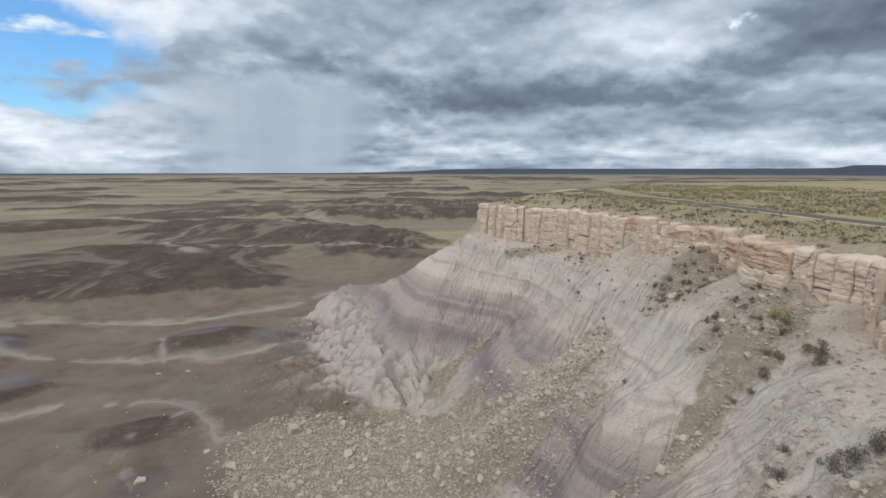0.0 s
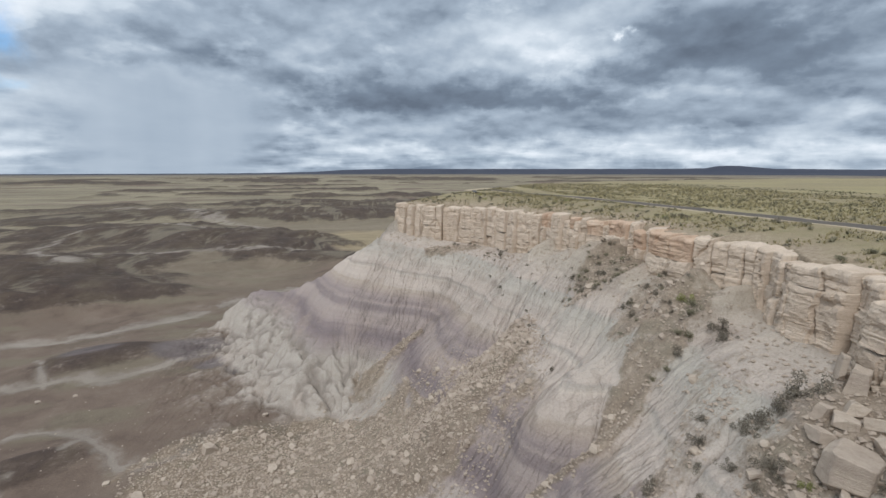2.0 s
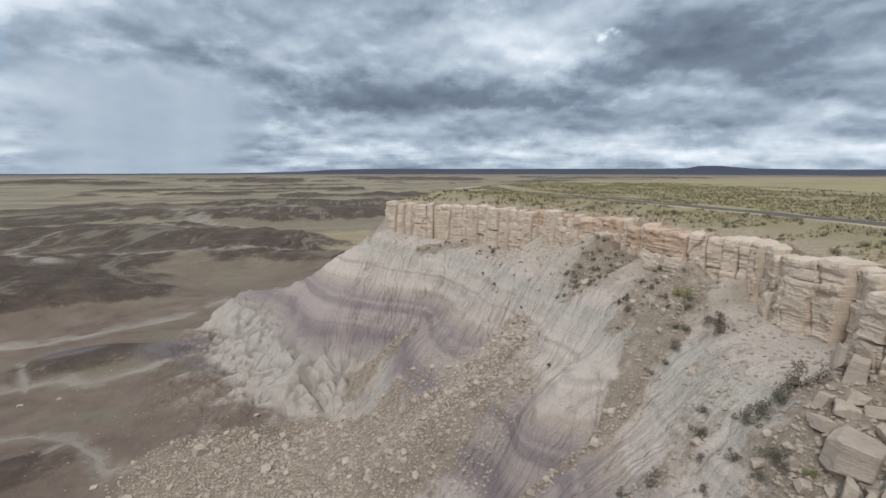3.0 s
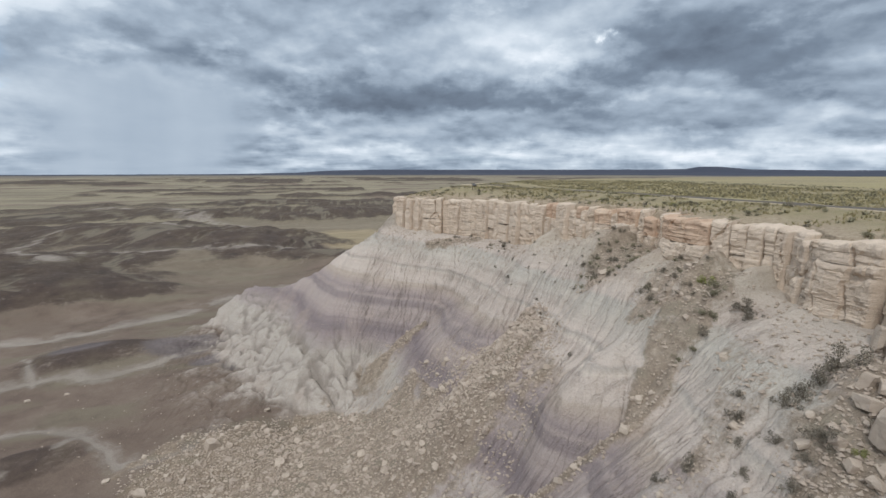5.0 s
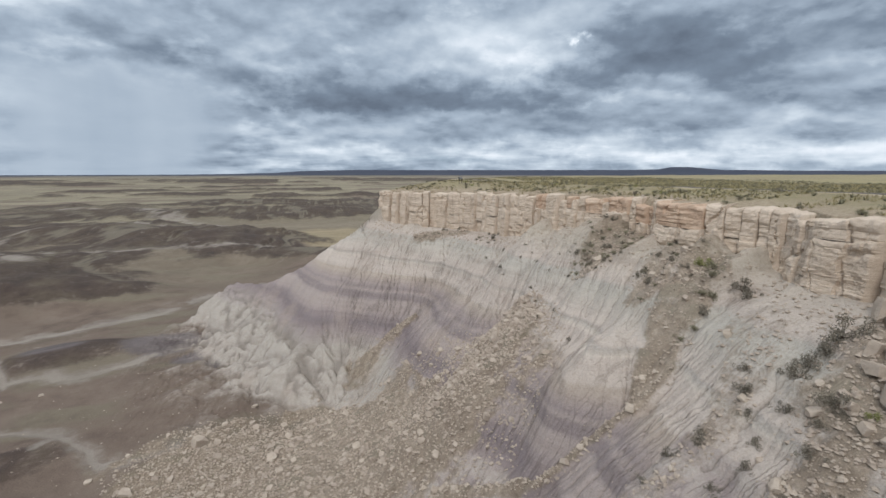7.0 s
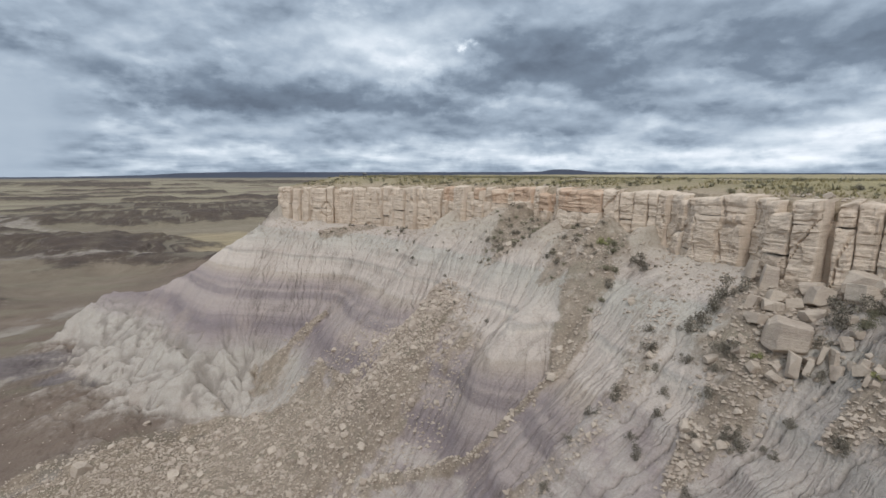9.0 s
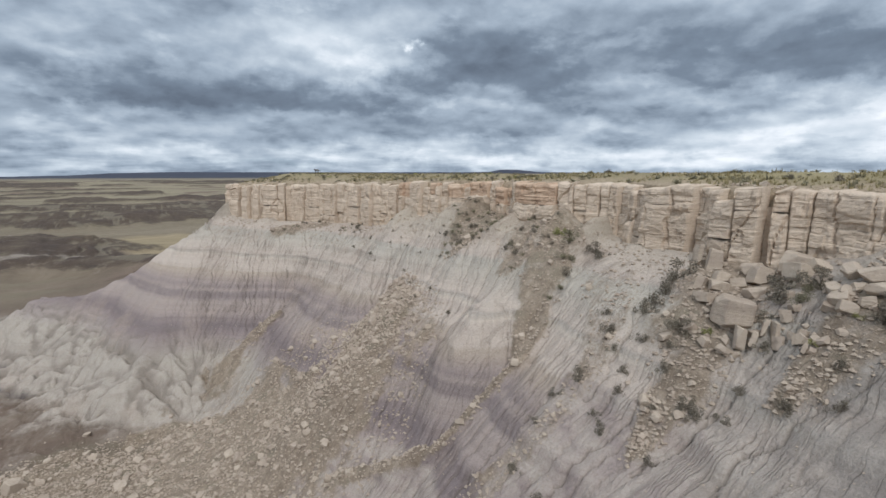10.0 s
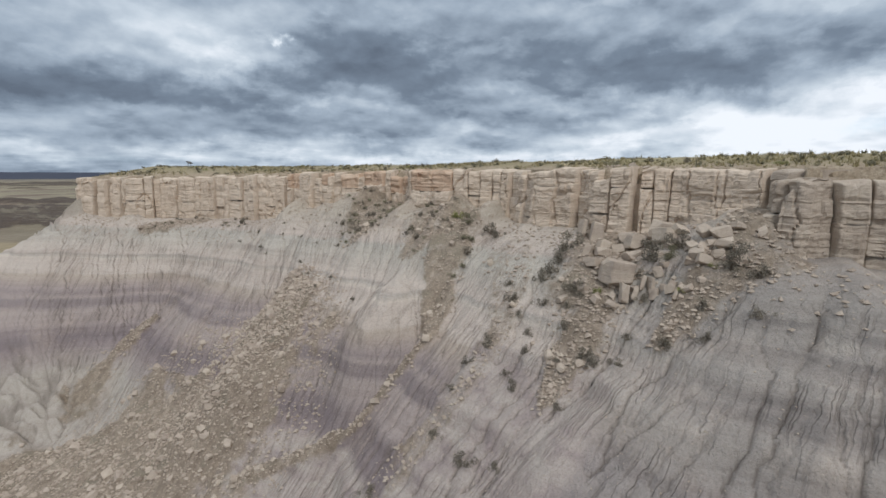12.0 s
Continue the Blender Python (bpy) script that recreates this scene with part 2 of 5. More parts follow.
    grass = n.ramp(n.noise(n.scaled(pos, (0.004, 0.012, 0)), 1.0, 8.0, 0.65), [(0.3, (0.175, 0.150, 0.112)), (0.5, (0.27, 0.236, 0.165)), (0.7, (0.37, 0.325, 0.232))])
    grass = n.mix(n.math("MULTIPLY", n.step(n.noise(pos, 0.22, 7.0, 0.75), 0.46, 0.66), 0.45), grass, (0.125, 0.108, 0.080))
    mud = n.mix(n.step(n.noise(pos, 0.06, 7.0, 0.7), 0.48, 0.68), mud, n.mix(0.7, mud, (0.115, 0.090, 0.070)))
    mud = n.mix(n.attr("grass"), mud, grass)
    mud = n.mix(n.attr("field"), mud, n.ramp(n.noise(n.scaled(pos, (0.05, 0.12, 0)), 1.0, 6.0, 0.65), [(0.3, (0.27, 0.215, 0.135)), (0.7, (0.37, 0.31, 0.205))]))
    stone = n.ramp(n.noise(n.scaled(pos, (0.09, 0.06, 0.3)), 1.0, 8.0, 0.7), [(0.3, (0.048, 0.038, 0.036)), (0.5, (0.078, 0.058, 0.048)), (0.64, (0.115, 0.092, 0.068)), (0.75, (0.20, 0.18, 0.125))])
    mud = n.mix(n.math("MULTIPLY", torn("dark", 0.2, 0.9, 0.8, 1.2), 0.88), mud, n.mix(n.math("MULTIPLY", torn("flute", 0.30, 0.95, 0.6, 0.8), 0.66), stone, (0.215, 0.19, 0.145)))
    mud = n.mix(n.math("MULTIPLY", torn("purple", 0.2, 0.9, 0.7, 1.1), 0.8), mud, n.ramp(patch, [(0.35, (0.125, 0.106, 0.106)), (0.65, (0.195, 0.170, 0.170))]))
    wash = torn("wash", 0.30, 0.85, 0.6, 0.9)
    mud = n.mix(n.math("MULTIPLY", wash, 0.90), mud, n.ramp(patch, [(0.3, (0.255, 0.222, 0.188)), (0.7, (0.355, 0.315, 0.27))]))
    # blue-grey haze of distance mixed into the colour of the far plain
    mud = n.mix(n.attr("far_haze"), mud, n.ramp(n.noise(n.scaled(pos, (0.002, 0.002, 0.05)), 1.0, 5.0), [(0.35, (0.050, 0.058, 0.085)), (0.65, (0.085, 0.090, 0.11))]))
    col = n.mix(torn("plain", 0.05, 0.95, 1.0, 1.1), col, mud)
    col = n.mix(n.math("MULTIPLY", torn("debris", 0.25, 0.80, 1.4, 1.0), 0.88), col, debris)
    # mesa top: sandy soil and dry grass
    top = n.ramp(n.noise(pos, 0.55, 7.0, 0.7), [(0.35, (0.33, 0.27, 0.185)), (0.52, (0.315, 0.272, 0.165)), (0.70, (0.24, 0.215, 0.125))])
    top = n.mix(n.step(n.noise(n.scaled(pos, (0.02, 0.035, 0)), 1.0, 5.0), 0.42, 0.6), top, (0.35, 0.305, 0.175))
    top = n.mix(n.attr("bare"), top, n.ramp(grain, [(0.35, (0.30, 0.235, 0.165)), (0.65, (0.47, 0.39, 0.29))]))
    col = n.mix(n.attr("top"), col, top)
    col = n.mix(n.math("MULTIPLY", n.step(n.noise(pos, 16.0, 4.0, 0.7), 0.50, 0.72), 0.35), col, n.mix(1.0, col, (0.5, 0.48, 0.45), "MULTIPLY"))
    n.put(b.inputs["Base Color"], n.mix(n.math("MULTIPLY", n.step(n.noise(pos, 5.0, 8.0, 0.75), 0.42, 0.70), 0.42), col, n.mix(1.0, col, (0.55, 0.53, 0.5), "MULTIPLY")))
    bumps = n.math("ADD", n.noise(pos, 1.4, 8.0, 0.7), n.math("MULTIPLY", n.noise(pos, 7.0, 3.0), 0.4))
    relief(n, b, n.math("SUBTRACT", bumps, n.math("ADD", n.math("MULTIPLY", rill, 0.3), n.math("MULTIPLY", thread, 0.35))), 0.9, 0.28)
    return m


def rock_material(name, stops, bedding=1.0, speckle=0.5):
    m, n, b = material(name)
    pos = n.add("ShaderNodeNewGeometry").outputs["Position"]
    rnd = n.add("ShaderNodeObjectInfo").outputs["Random"]
    isl = n.add("ShaderNodeNewGeometry").outputs["Random Per Island"]
    warp = n.vmath("ADD", n.scaled(pos, (0.22, 0.22, 2.6)), n.scaled(n.add("ShaderNodeTexNoise").outputs[1], (0.6, 0.6, 0.6)))
    lay = n.noise(warp, 1.0 * bedding, 5.0, 0.6)
    blot = n.noise(pos, 0.7, 6.0, 0.65)
    tone = n.math("ADD", n.math("MULTIPLY", lay, 0.30), n.math("MULTIPLY", blot, 0.55))
    tone = n.math("ADD", tone, n.math("MULTIPLY", n.math("ADD", rnd, isl), 0.09))
    col = n.ramp(tone, stops)
    run = n.noise(n.scaled(pos, (1.6, 1.6, 0.16)), 1.0, 5.0, 0.65)
    col = n.mix(n.math("MULTIPLY", n.step(run, 0.54, 0.74), 0.4), col, (0.24, 0.19, 0.145))
    col = n.mix(n.math("MULTIPLY", n.step(n.noise(pos, 8.0, 4.0, 0.7), 0.5, 0.75), speckle), col, n.mix(1.0, col, (0.55, 0.52, 0.5), "MULTIPLY"))
    n.put(b.inputs["Base Color"], col)
    fine_bed = n.noise(n.scaled(pos, (0.5, 0.5, 7.0)), 1.0, 4.0, 0.6)
    relief(n, b, n.math("ADD", n.math("MULTIPLY", fine_bed, 0.8), n.noise(pos, 3.0, 8.0, 0.7)), 0.6, 0.16)
    return m


def plain_material(name, dark, light, scale=3.0, rough=0.9, bump=0.3):
    m, n, b = material(name)
    pos = n.add("ShaderNodeNewGeometry").outputs["Position"]
    rnd = n.add("ShaderNodeObjectInfo").outputs["Random"]
    isl = n.add("ShaderNodeNewGeometry").outputs["Random Per Island"]
    f = n.math("ADD", n.math("MULTIPLY", n.noise(pos, scale, 5.0, 0.65), 0.5), n.math("MULTIPLY", n.math("ADD", rnd, isl), 0.25))
    n.put(b.inputs["Base Color"], n.ramp(f, [(0.25, dark), (0.75, light)]))
    b.inputs["Roughness"].default_value = rough
    if bump:
        relief(n, b, n.noise(pos, scale * 4, 5.0), bump, 0.05)
    return m


MAT_GROUND = ground_material()
MAT_SAND = rock_material("tan_sandstone", [(0.30, (0.395, 0.312, 0.24)), (0.45, (0.525, 0.428, 0.335)), (0.58, (0.605, 0.505, 0.403)), (0.72, (0.67, 0.57, 0.465))])
MAT_RED = rock_material("iron_stained_sandstone", [(0.30, (0.34, 0.245, 0.175)), (0.45, (0.49, 0.35, 0.25)), (0.58, (0.56, 0.42, 0.31)), (0.72, (0.61, 0.49, 0.375))])
MAT_GREY = rock_material("weathered_grey_sandstone", [(0.30, (0.295, 0.24, 0.19)), (0.45, (0.39, 0.325, 0.262)), (0.58, (0.455, 0.385, 0.312)), (0.72, (0.52, 0.45, 0.366))])
MAT_ROCK = rock_material("fallen_sandstone", [(0.28, (0.30, 0.245, 0.195)), (0.45, (0.42, 0.35, 0.285)), (0.6, (0.49, 0.415, 0.335)), (0.75, (0.58, 0.505, 0.42))], 0.6, 0.35)
MAT_SAGE = plain_material("sagebrush_leaves", (0.155, 0.146, 0.10), (0.31, 0.285, 0.19), 2.0, 0.8, 0)
MAT_DRY = plain_material("dark_dry_brush", (0.135, 0.12, 0.095), (0.26, 0.23, 0.18), 2.0, 0.9, 0)
MAT_GREEN = plain_material("fresh_green_leaves", (0.17, 0.18, 0.07), (0.33, 0.33, 0.13), 2.0, 0.8, 0)
MAT_STEM = plain_material("grey_brush_stems", (0.10, 0.08, 0.06), (0.19, 0.16, 0.13), 5.0, 0.95, 0)
MAT_GRASS = plain_material("dry_bunch_grass", (0.25, 0.215, 0.115), (0.44, 0.38, 0.22), 0.3, 0.85, 0)
MAT_ROAD = plain_material("worn_asphalt", (0.10, 0.088, 0.076), (0.155, 0.135, 0.115), 1.2, 0.9, 0.3)
MAT_SHOULDER = plain_material("pale_gravel_shoulder", (0.33, 0.27, 0.19), (0.46, 0.39, 0.28), 1.2, 0.95, 0.4)
MAT_STEEL = plain_material("brown_painted_steel", (0.035, 0.03, 0.028), (0.06, 0.05, 0.045), 4.0, 0.55, 0)
MAT_PANEL = plain_material("faded_sign_face", (0.10, 0.10, 0.10), (0.16, 0.15, 0.14), 4.0, 0.5, 0)


# ---------------------------------------------------------------- shape of the land
def lattice(ix, iy, seed):
    h = (ix.astype(np.int64) * 374761393 + iy.astype(np.int64) * 668265263 + seed * 1274126177) & 0xFFFFFFFF
    h = ((h ^ (h >> 13)) * 1103515245 + 12345) & 0xFFFFFFFF
    return ((h ^ (h >> 16)) & 0xFFFF) / 65535.0


def vnoise(x, y, seed=0):
    ix, iy = np.floor(x), np.floor(y)
    fx, fy = x - ix, y - iy
    fx, fy = fx * fx * (3 - 2 * fx), fy * fy * (3 - 2 * fy)
    a, b_ = lattice(ix, iy, seed), lattice(ix + 1, iy, seed)
    c, d = lattice(ix, iy + 1, seed), lattice(ix + 1, iy + 1, seed)
    return (a * (1 - fx) + b_ * fx) * (1 - fy) + (c * (1 - fx) + d * fx) * fy


def fbm(x, y, octaves=4, seed=0):
    t, amp, tot = 0.0, 1.0, 0.0
    for k in range(octaves):
        t, tot = t + amp * vnoise(x * 2**k + 17.3 * k, y * 2**k + 9.1 * k, seed + k), tot + amp
        amp *= 0.5
    return t / tot


def ridged(x, y, octaves=3, seed=0):
    """1 along narrow valleys, 0 between them."""
    t, amp, tot = 0.0, 1.0, 0.0
    for k in range(octaves):
        v = 1 - np.abs(2 * vnoise(x * 2**k + 5.7 * k, y * 2**k + 3.3 * k, seed + k) - 1)
        t, tot = t + amp * v**2, tot + amp
        amp *= 0.55
    return t / tot


def nearest(px, py, poly, closed=False):
    """Distance to a line in plan, and how far along it (in metres)."""
    pts = np.array(poly, float)
    best, along, acc = np.full(np.shape(px), 1e9), np.zeros(np.shape(px)), 0.0
    for k in range(len(pts) if closed else len(pts) - 1):
        a, v = pts[k], pts[(k + 1) % len(pts)] - pts[k]
        length = np.hypot(*v)
        t = np.clip(((px - a[0]) * v[0] + (py - a[1]) * v[1]) / length**2, 0, 1)
        d = np.hypot(px - a[0] - t * v[0], py - a[1] - t * v[1])
        m = d < best
        best, along = np.where(m, d, best), np.where(m, acc + t * length, along)
        acc += length
    return best, along


def lengths(poly):
    p = np.array(poly, float)[:, :2]
    return np.r_[0, np.cumsum(np.hypot(*(p[1:] - p[:-1]).T))]


def within(px, py, poly):
    pts = np.array(poly, float)
    r, j = np.zeros(np.shape(px), bool), len(pts) - 1
    for k in range(len(pts)):
        c = ((pts[k, 1] > py) != (pts[j, 1] > py)) & (px < (pts[j, 0] - pts[k, 0]) * (py - pts[k, 1]) / (pts[j, 1] - pts[k, 1] + 1e-12) + pts[k, 0])
        r, j = r ^ c, k
    return r


def smooth(v, lo, hi):
    t = np.clip((v - lo) / (hi - lo), 0, 1)
    return t * t * (3 - 2 * t)


RIM = [(9, 124.5), (11, 121.5), (13.5, 115.8), (15.5, 111.5), (20.5, 109), (22, 105.5), (25.5, 102), (28, 93), (28.8, 87), (32.1, 82.5), (32.2, 72), (35, 65.5),
       (34.8, 55), (33.7, 53.6), (32.6, 52.2), (32.9, 45), (34.5, 41.9), (35.5, 38.1), (32.2, 33), (32.6, 28.1), (30.3, 24.9), (29.9, 20.7), (30.9, 18), (29.4, 13.7),
       (28.3, 10), (25.8, 9.4), (25.5, 8.1), (28, 6.2), (28.2, 0), (26, -14), (20, -40)]
BACK = [(8, -75), (-30, -150), (-120, -330), (-250, -600), (-100, -1500), (1500, -1500), (1600, -200), (900, 150), (500, 280), (300, 300), (160, 262), (100, 235),
        (60, 200), (37, 161), (22, 139)]
FOOT = [(9, 123), (13, 111), (19, 104.5), (24, 98), (27, 88), (30.5, 78), (32.5, 65), (32, 53), (32, 44), (33, 36), (30.5, 27), (28.5, 20), (27.5, 13), (24.3, 8.5), (26.5, 0), (24.5, -14), (18.5, -40)]
FOOT_Z = [24.3, 24.6, 26.0, 26.0, 25.6, 26.6, 28.8, 28.6, 28.6, 28.2, 27.6, 27.2, 28.0, 28.2, 28.2, 28.0, 28.0]
SCOUR = [0.3, 0.9, 2.3, 2.3, 1.6, 1.2, 0.2, 1.2, 0.5, 1.7, 0.9, 0.7, 1.5, 2.0, 2.3, 2.0, 2.0]  # how far the soil lies below that right at the wall
FOOT_S = lengths(FOOT)
FALL_D = [0, 4, 8, 13, 18, 23, 29, 34, 42, 60, 95, 140]
FALL_Z = [28.3, 26.3, 23.6, 18.4, 14.2, 9.7, 3.9, 0.9, -1.5, -3.4, -5, -5]
SPUR = [(9, 122.5, 24), (5, 118.2, 21.4), (0.7, 119.6, 20.6), (-5.9, 122.4, 16.4), (-12.9, 125.6, 11.8), (-20, 129.5, 8.0), (-27.5, 137, 7.0), (-33.5, 137, 3.4), (-42, 136, -3.0)]
SPUR_S = lengths(SPUR)
FANS = [  # lines down the slope along which debris lies, with half widths
    ([(19, 61.5), (10, 54.5), (0, 56), (-10, 63), (-26, 70)], (2.8, 10.5, 18, 18, 10)),
    ([(29.5, 42), (24.5, 38.5), (20, 35.7), (17, 34.3), (10, 37), (3, 45)], (3.2, 2.6, 1.7, 0.8, 0.5, 0.9)),
    ([(29, 22), (24, 21), (20, 20), (14, 20)], (6, 4.6, 2.6, 0.8)),
    ([(34, 59), (29, 56), (25, 54)], (7, 5, 1)),
    ([(32, 46), (26, 44)], (4, 2.5)),
    ([(23, 100), (18, 101), (14, 103)], (3.2, 2.6, 1.6)),
    ([(9.5, 86), (4, 85), (0, 84.5)], (0.8, 1.8, 4)),
    ([(26, 31), (19, 27), (13, 27), (6, 30)], (3.0, 1.3, 1.0, 2.0)),
    ([(25, 10), (22, 12), (18, 14)], (3, 2.5, 0.8)),
]
WASHES = [
    ([(-130, 72), (-91, 80), (-79, 85), (-67, 88), (-57, 87.8), (-46, 83.5), (-37, 75.3), (-29, 74.5), (-18, 72)], 1.7),
    ([(-95, 74), (-82, 70), (-70.6, 65.5), (-64, 64.4), (-57, 56), (-50, 42)], 1.1),
    ([(-150, 140), (-139, 129), (-121, 116), (-106, 114), (-84, 109), (-67, 105), (-46, 109), (-35, 116)], 1.8),
    ([(-190, 120), (-142, 132), (-112, 140), (-80, 139), (-53, 153), (-42, 171), (-20, 190)], 3.2)]
WASHES += [
    ([(-60, 330), (-156, 353), (-168, 326), (-168, 290), (-140, 244), (-116, 222)], 4.5),
    ([(-129, 260), (-62, 255), (-12, 251), (20, 262)], 3.0),
    ([(-62, 104), (-68, 116), (-74, 127), (-64, 138)], 1.2),
    ([(-46, 83), (-52, 70), (-44, 60)], 0.9),
    ([(-60, 330), (-75, 400), (-130, 480), (-200, 600), (-300, 650)], 9.0),
]
HILLS = [  # low mudstone hills: centre, radii, turn in degrees, height
    (-168, 196, 138, 80, 22, 11.5), (-112, 328, 165, 74, -33, 12.0), (-230, 520, 140, 75, 20, 8.0), (-45, 515, 165, 80, -6, 11.0), (70, 650, 180, 70, 5, 10.0), (-60, 118, 21, 14, 10, 2.6), (-215, 120, 55, 34, 20, 5.0), (-49, 74, 15, 8, 20, 1.0),
    (-330, 380, 110, 60, 30, 7.0), (-100, 720, 140, 50, 10, 8.0), (150, 560, 170, 70, -10, 10.0), (-20, 240, 40, 16, -25, 3.0), (-118, 118, 18, 13, 0, 2.2), (-95, 92, 22, 9, 15, 0.9)]

LEDGES = [(18.2, 0.6, 0.55), (15.9, 0.4, 0.35), (12.3, 0.5, 0.35), (9.0, 0.5, 0.3), (5.4, 0.6, 0.45), (20.6, 0.4, 0.25), (22.8, 0.5, 0.35), (24.8, 0.4, 0.3)]  # height, half thickness, strength

SWELLS = [  # broad hollows and swells of the slope: centre, radius, height
    (16, 11, 7, -2.8), (13, 87, 8, -3.2), (-2, 83.5, 8, -2.6), (6, 53, 6, 2.4), (-11, 80, 8, -1.8), (24.5, 59, 5, -1.9), (17, 64, 5, -1.6), (11, 43, 4, -2.0), (-19, 115, 5, -1.5), (26, 45, 3, -1.2)]


def mesa_height(px, py, d_in):
    s = nearest(px, py, RIM)[1]
    rim = np.interp(s, [0, 12, 40, 60, 140, 400], [31.0, 31.3, 31.6, 32.3, 32.4, 32.4])
    return rim + np.interp(s, [0, 25, 60], [0.25, 0.20, 0.125]) * np.minimum(d_in, 11) - 0.035 * np.clip(d_in - 13, 0, 14) - 0.004 * np.clip(d_in - 30, 0, 400) + 0.5 * (fbm(px / 22, py / 22, 3, 5) - 0.5) + 0.16 * (fbm(px / 2.5, py / 2.5, 3, 6) - 0.5)


def fan_mask(px, py):
    if np.ndim(px) == 1 and len(px) > 5000:
        near = (px > -50) & (px < 45) & (py > -15) & (py < 140)
        m = np.zeros(len(px))
        m[near] = fan_mask(px[near], py[near].copy()) if near.sum() <= 5000 else np.concatenate([fan_mask(px[near][k:k + 5000], py[near][k:k + 5000]) for k in range(0, near.sum(), 5000)])
        return m
    m = np.zeros(np.shape(px))
    for (line, half), much in zip(FANS, (1, 0.85, 0.85, 0.9, 0.7, 0.85, 0.85, 0.45, 0.7)):
        d, s = nearest(px, py, line)
        h = np.interp(s, lengths(line), half)
        edge = d / h + 1.5 * (fbm(px / 4.0, py / 4.0, 5, 31) - 0.5)
        m = np.maximum(m, much * (1 - smooth(edge, 0.5, 1.15)))
    return m


def land(px, py):
    """Heights and surface masks for arrays of plan coordinates."""
    px, py = np.asarray(px, float), np.asarray(py, float)
    outline = RIM + BACK
    d_rim = nearest(px, py, outline, True)[0]
    d_rim = np.where(within(px, py, outline), -d_rim, d_rim)
    foot = FOOT + BACK
    d, s = nearest(px, py, foot, True)
    d = np.where(within(px, py, foot), 0, d)
    fans = fan_mask(px, py)
    # plain
    r = np.hypot(px, py)
    bear = np.degrees(np.arctan2(px, py))
    plain = -5.0 - 3.5 * smooth(r, 150, 700) + 0.9 * (fbm(px / 30, py / 30, 4, 1) - 0.5) + 5.0 * (fbm(px / 260, py / 260, 3, 2) - 0.5) * smooth(r, 200, 900)
    plain = plain + 8.0 * smooth(r, 1500, 4300)
    dark, hill_rill = np.zeros(np.shape(px)), np.zeros(np.shape(px))
    wx0, wy0 = fbm(px / 45, py / 45, 3, 41) - 0.5, fbm(px / 45, py / 45, 3, 42) - 0.5
    fray = 0.35 * (fbm(px / 18, py / 18, 4, 44) - 0.5)
    for cx, cy, ra, rb, turn, h in HILLS:
        nigh = np.hypot(px - cx, py - cy) < 1.45 * ra
        if not nigh.any():
            continue
        hx, hy = px[nigh], py[nigh]
        c, sn = np.cos(np.radians(turn)), np.sin(np.radians(turn))
        wx, wy = hx + ra * 0.5 * wx0[nigh], hy + ra * 0.5 * wy0[nigh]
        u, v = ((wx - cx) * c + (wy - cy) * sn) / ra, (-(wx - cx) * sn + (wy - cy) * c) / rb
        q = 1 - smooth(np.sqrt(u * u + v * v), 0.1, 1.05)
        gap_ = max(ra * 0.075, 4.0)
        valley = ridged(u * ra / gap_ + 2.5 * v + 1.2 * fray[nigh], v * rb / (gap_ * 4.5), 3, 43)
        large = smooth(ra, 30, 100)
        hill_rill[nigh] = np.maximum(hill_rill[nigh], large * smooth(valley, 0.30, 0.78) * smooth(q, 0.05, 0.3))
        plain[nigh] += h * q**0.8 * (1 - (0.2 + 0.35 * large) * valley * (1 - 0.6 * q))
        dark[nigh] = np.maximum(dark[nigh], (0.8 + 0.2 * large) * smooth(q + fray[nigh], 0.06, 0.30 + 0.4 * (1 - large)))
    wx, wy = px + 120 * (fbm(px / 150, py / 150, 3, 15) - 0.5), py + 120 * (fbm(px / 150, py / 150, 3, 16) - 0.5)
    band = smooth(fbm(wx / 210 + 3.1, wy / 150, 4, 12), 0.53, 0.60) * smooth(r, 520, 800) * (1 - smooth(r, 2600, 3600))
    plain = plain + 13 * band * fbm(px / 60, py / 60, 4, 13) * (1 - 0.5 * ridged(px / 45, py / 45, 3, 14))
    dark = np.maximum(dark, band)
    low_mesa = smooth(np.minimum(bear + 13.8, -3.4 - bear), 0, 0.5) * smooth(r, 1900, 1960) * (1 - smooth(r, 2300, 2400))
    plain = plain + 9 * low_mesa
    # share of the haze tint, growing with distance
    far_haze = 0.45 * smooth(r, 3200, 4100)
    dark = np.maximum(dark, low_mesa)
    grass = (0.45 * smooth(r, 130, 260) + 0.55 * smooth(r, 330, 560)) * smooth(fbm(px / 70, py / 70, 4, 8), 0.25, 0.45)
    field = 1 - smooth(np.hypot((px - 2) / 46, (py - 322) / 50) + 0.5 * (fbm(px / 20, py / 20, 3, 9) - 0.5), 0.75, 1.1)
    wash = np.zeros(np.shape(px))
    qx, qy = px + 9 * (fbm(px / 13, py / 13, 4, 21) - 0.5), py + 9 * (fbm(px / 13, py / 13, 4, 22) - 0.5)
    for line, half in WASHES:
        e = np.full(np.shape(px), 99.0)
        c = np.array(line)
        near = (px > c[:, 0].min() - 30) & (px < c[:, 0].max() + 30) & (py > c[:, 1].min() - 30) & (py < c[:, 1].max() + 30)
        e[near] = nearest(qx[near], qy[near], line)[0] / half
        wash = np.maximum(wash, np.maximum(0.95 * (1 - smooth(e, 0.1, 0.9)), 0.62 * (1 - smooth(e, 0.3, 3.2))) * smooth(fbm(px / 7, py / 7, 3, 23), 0.2, 0.5))
        plain = plain - 0.35 * (1 - smooth(e, 0.3, 1.2)) * smooth(half, 0, 3)
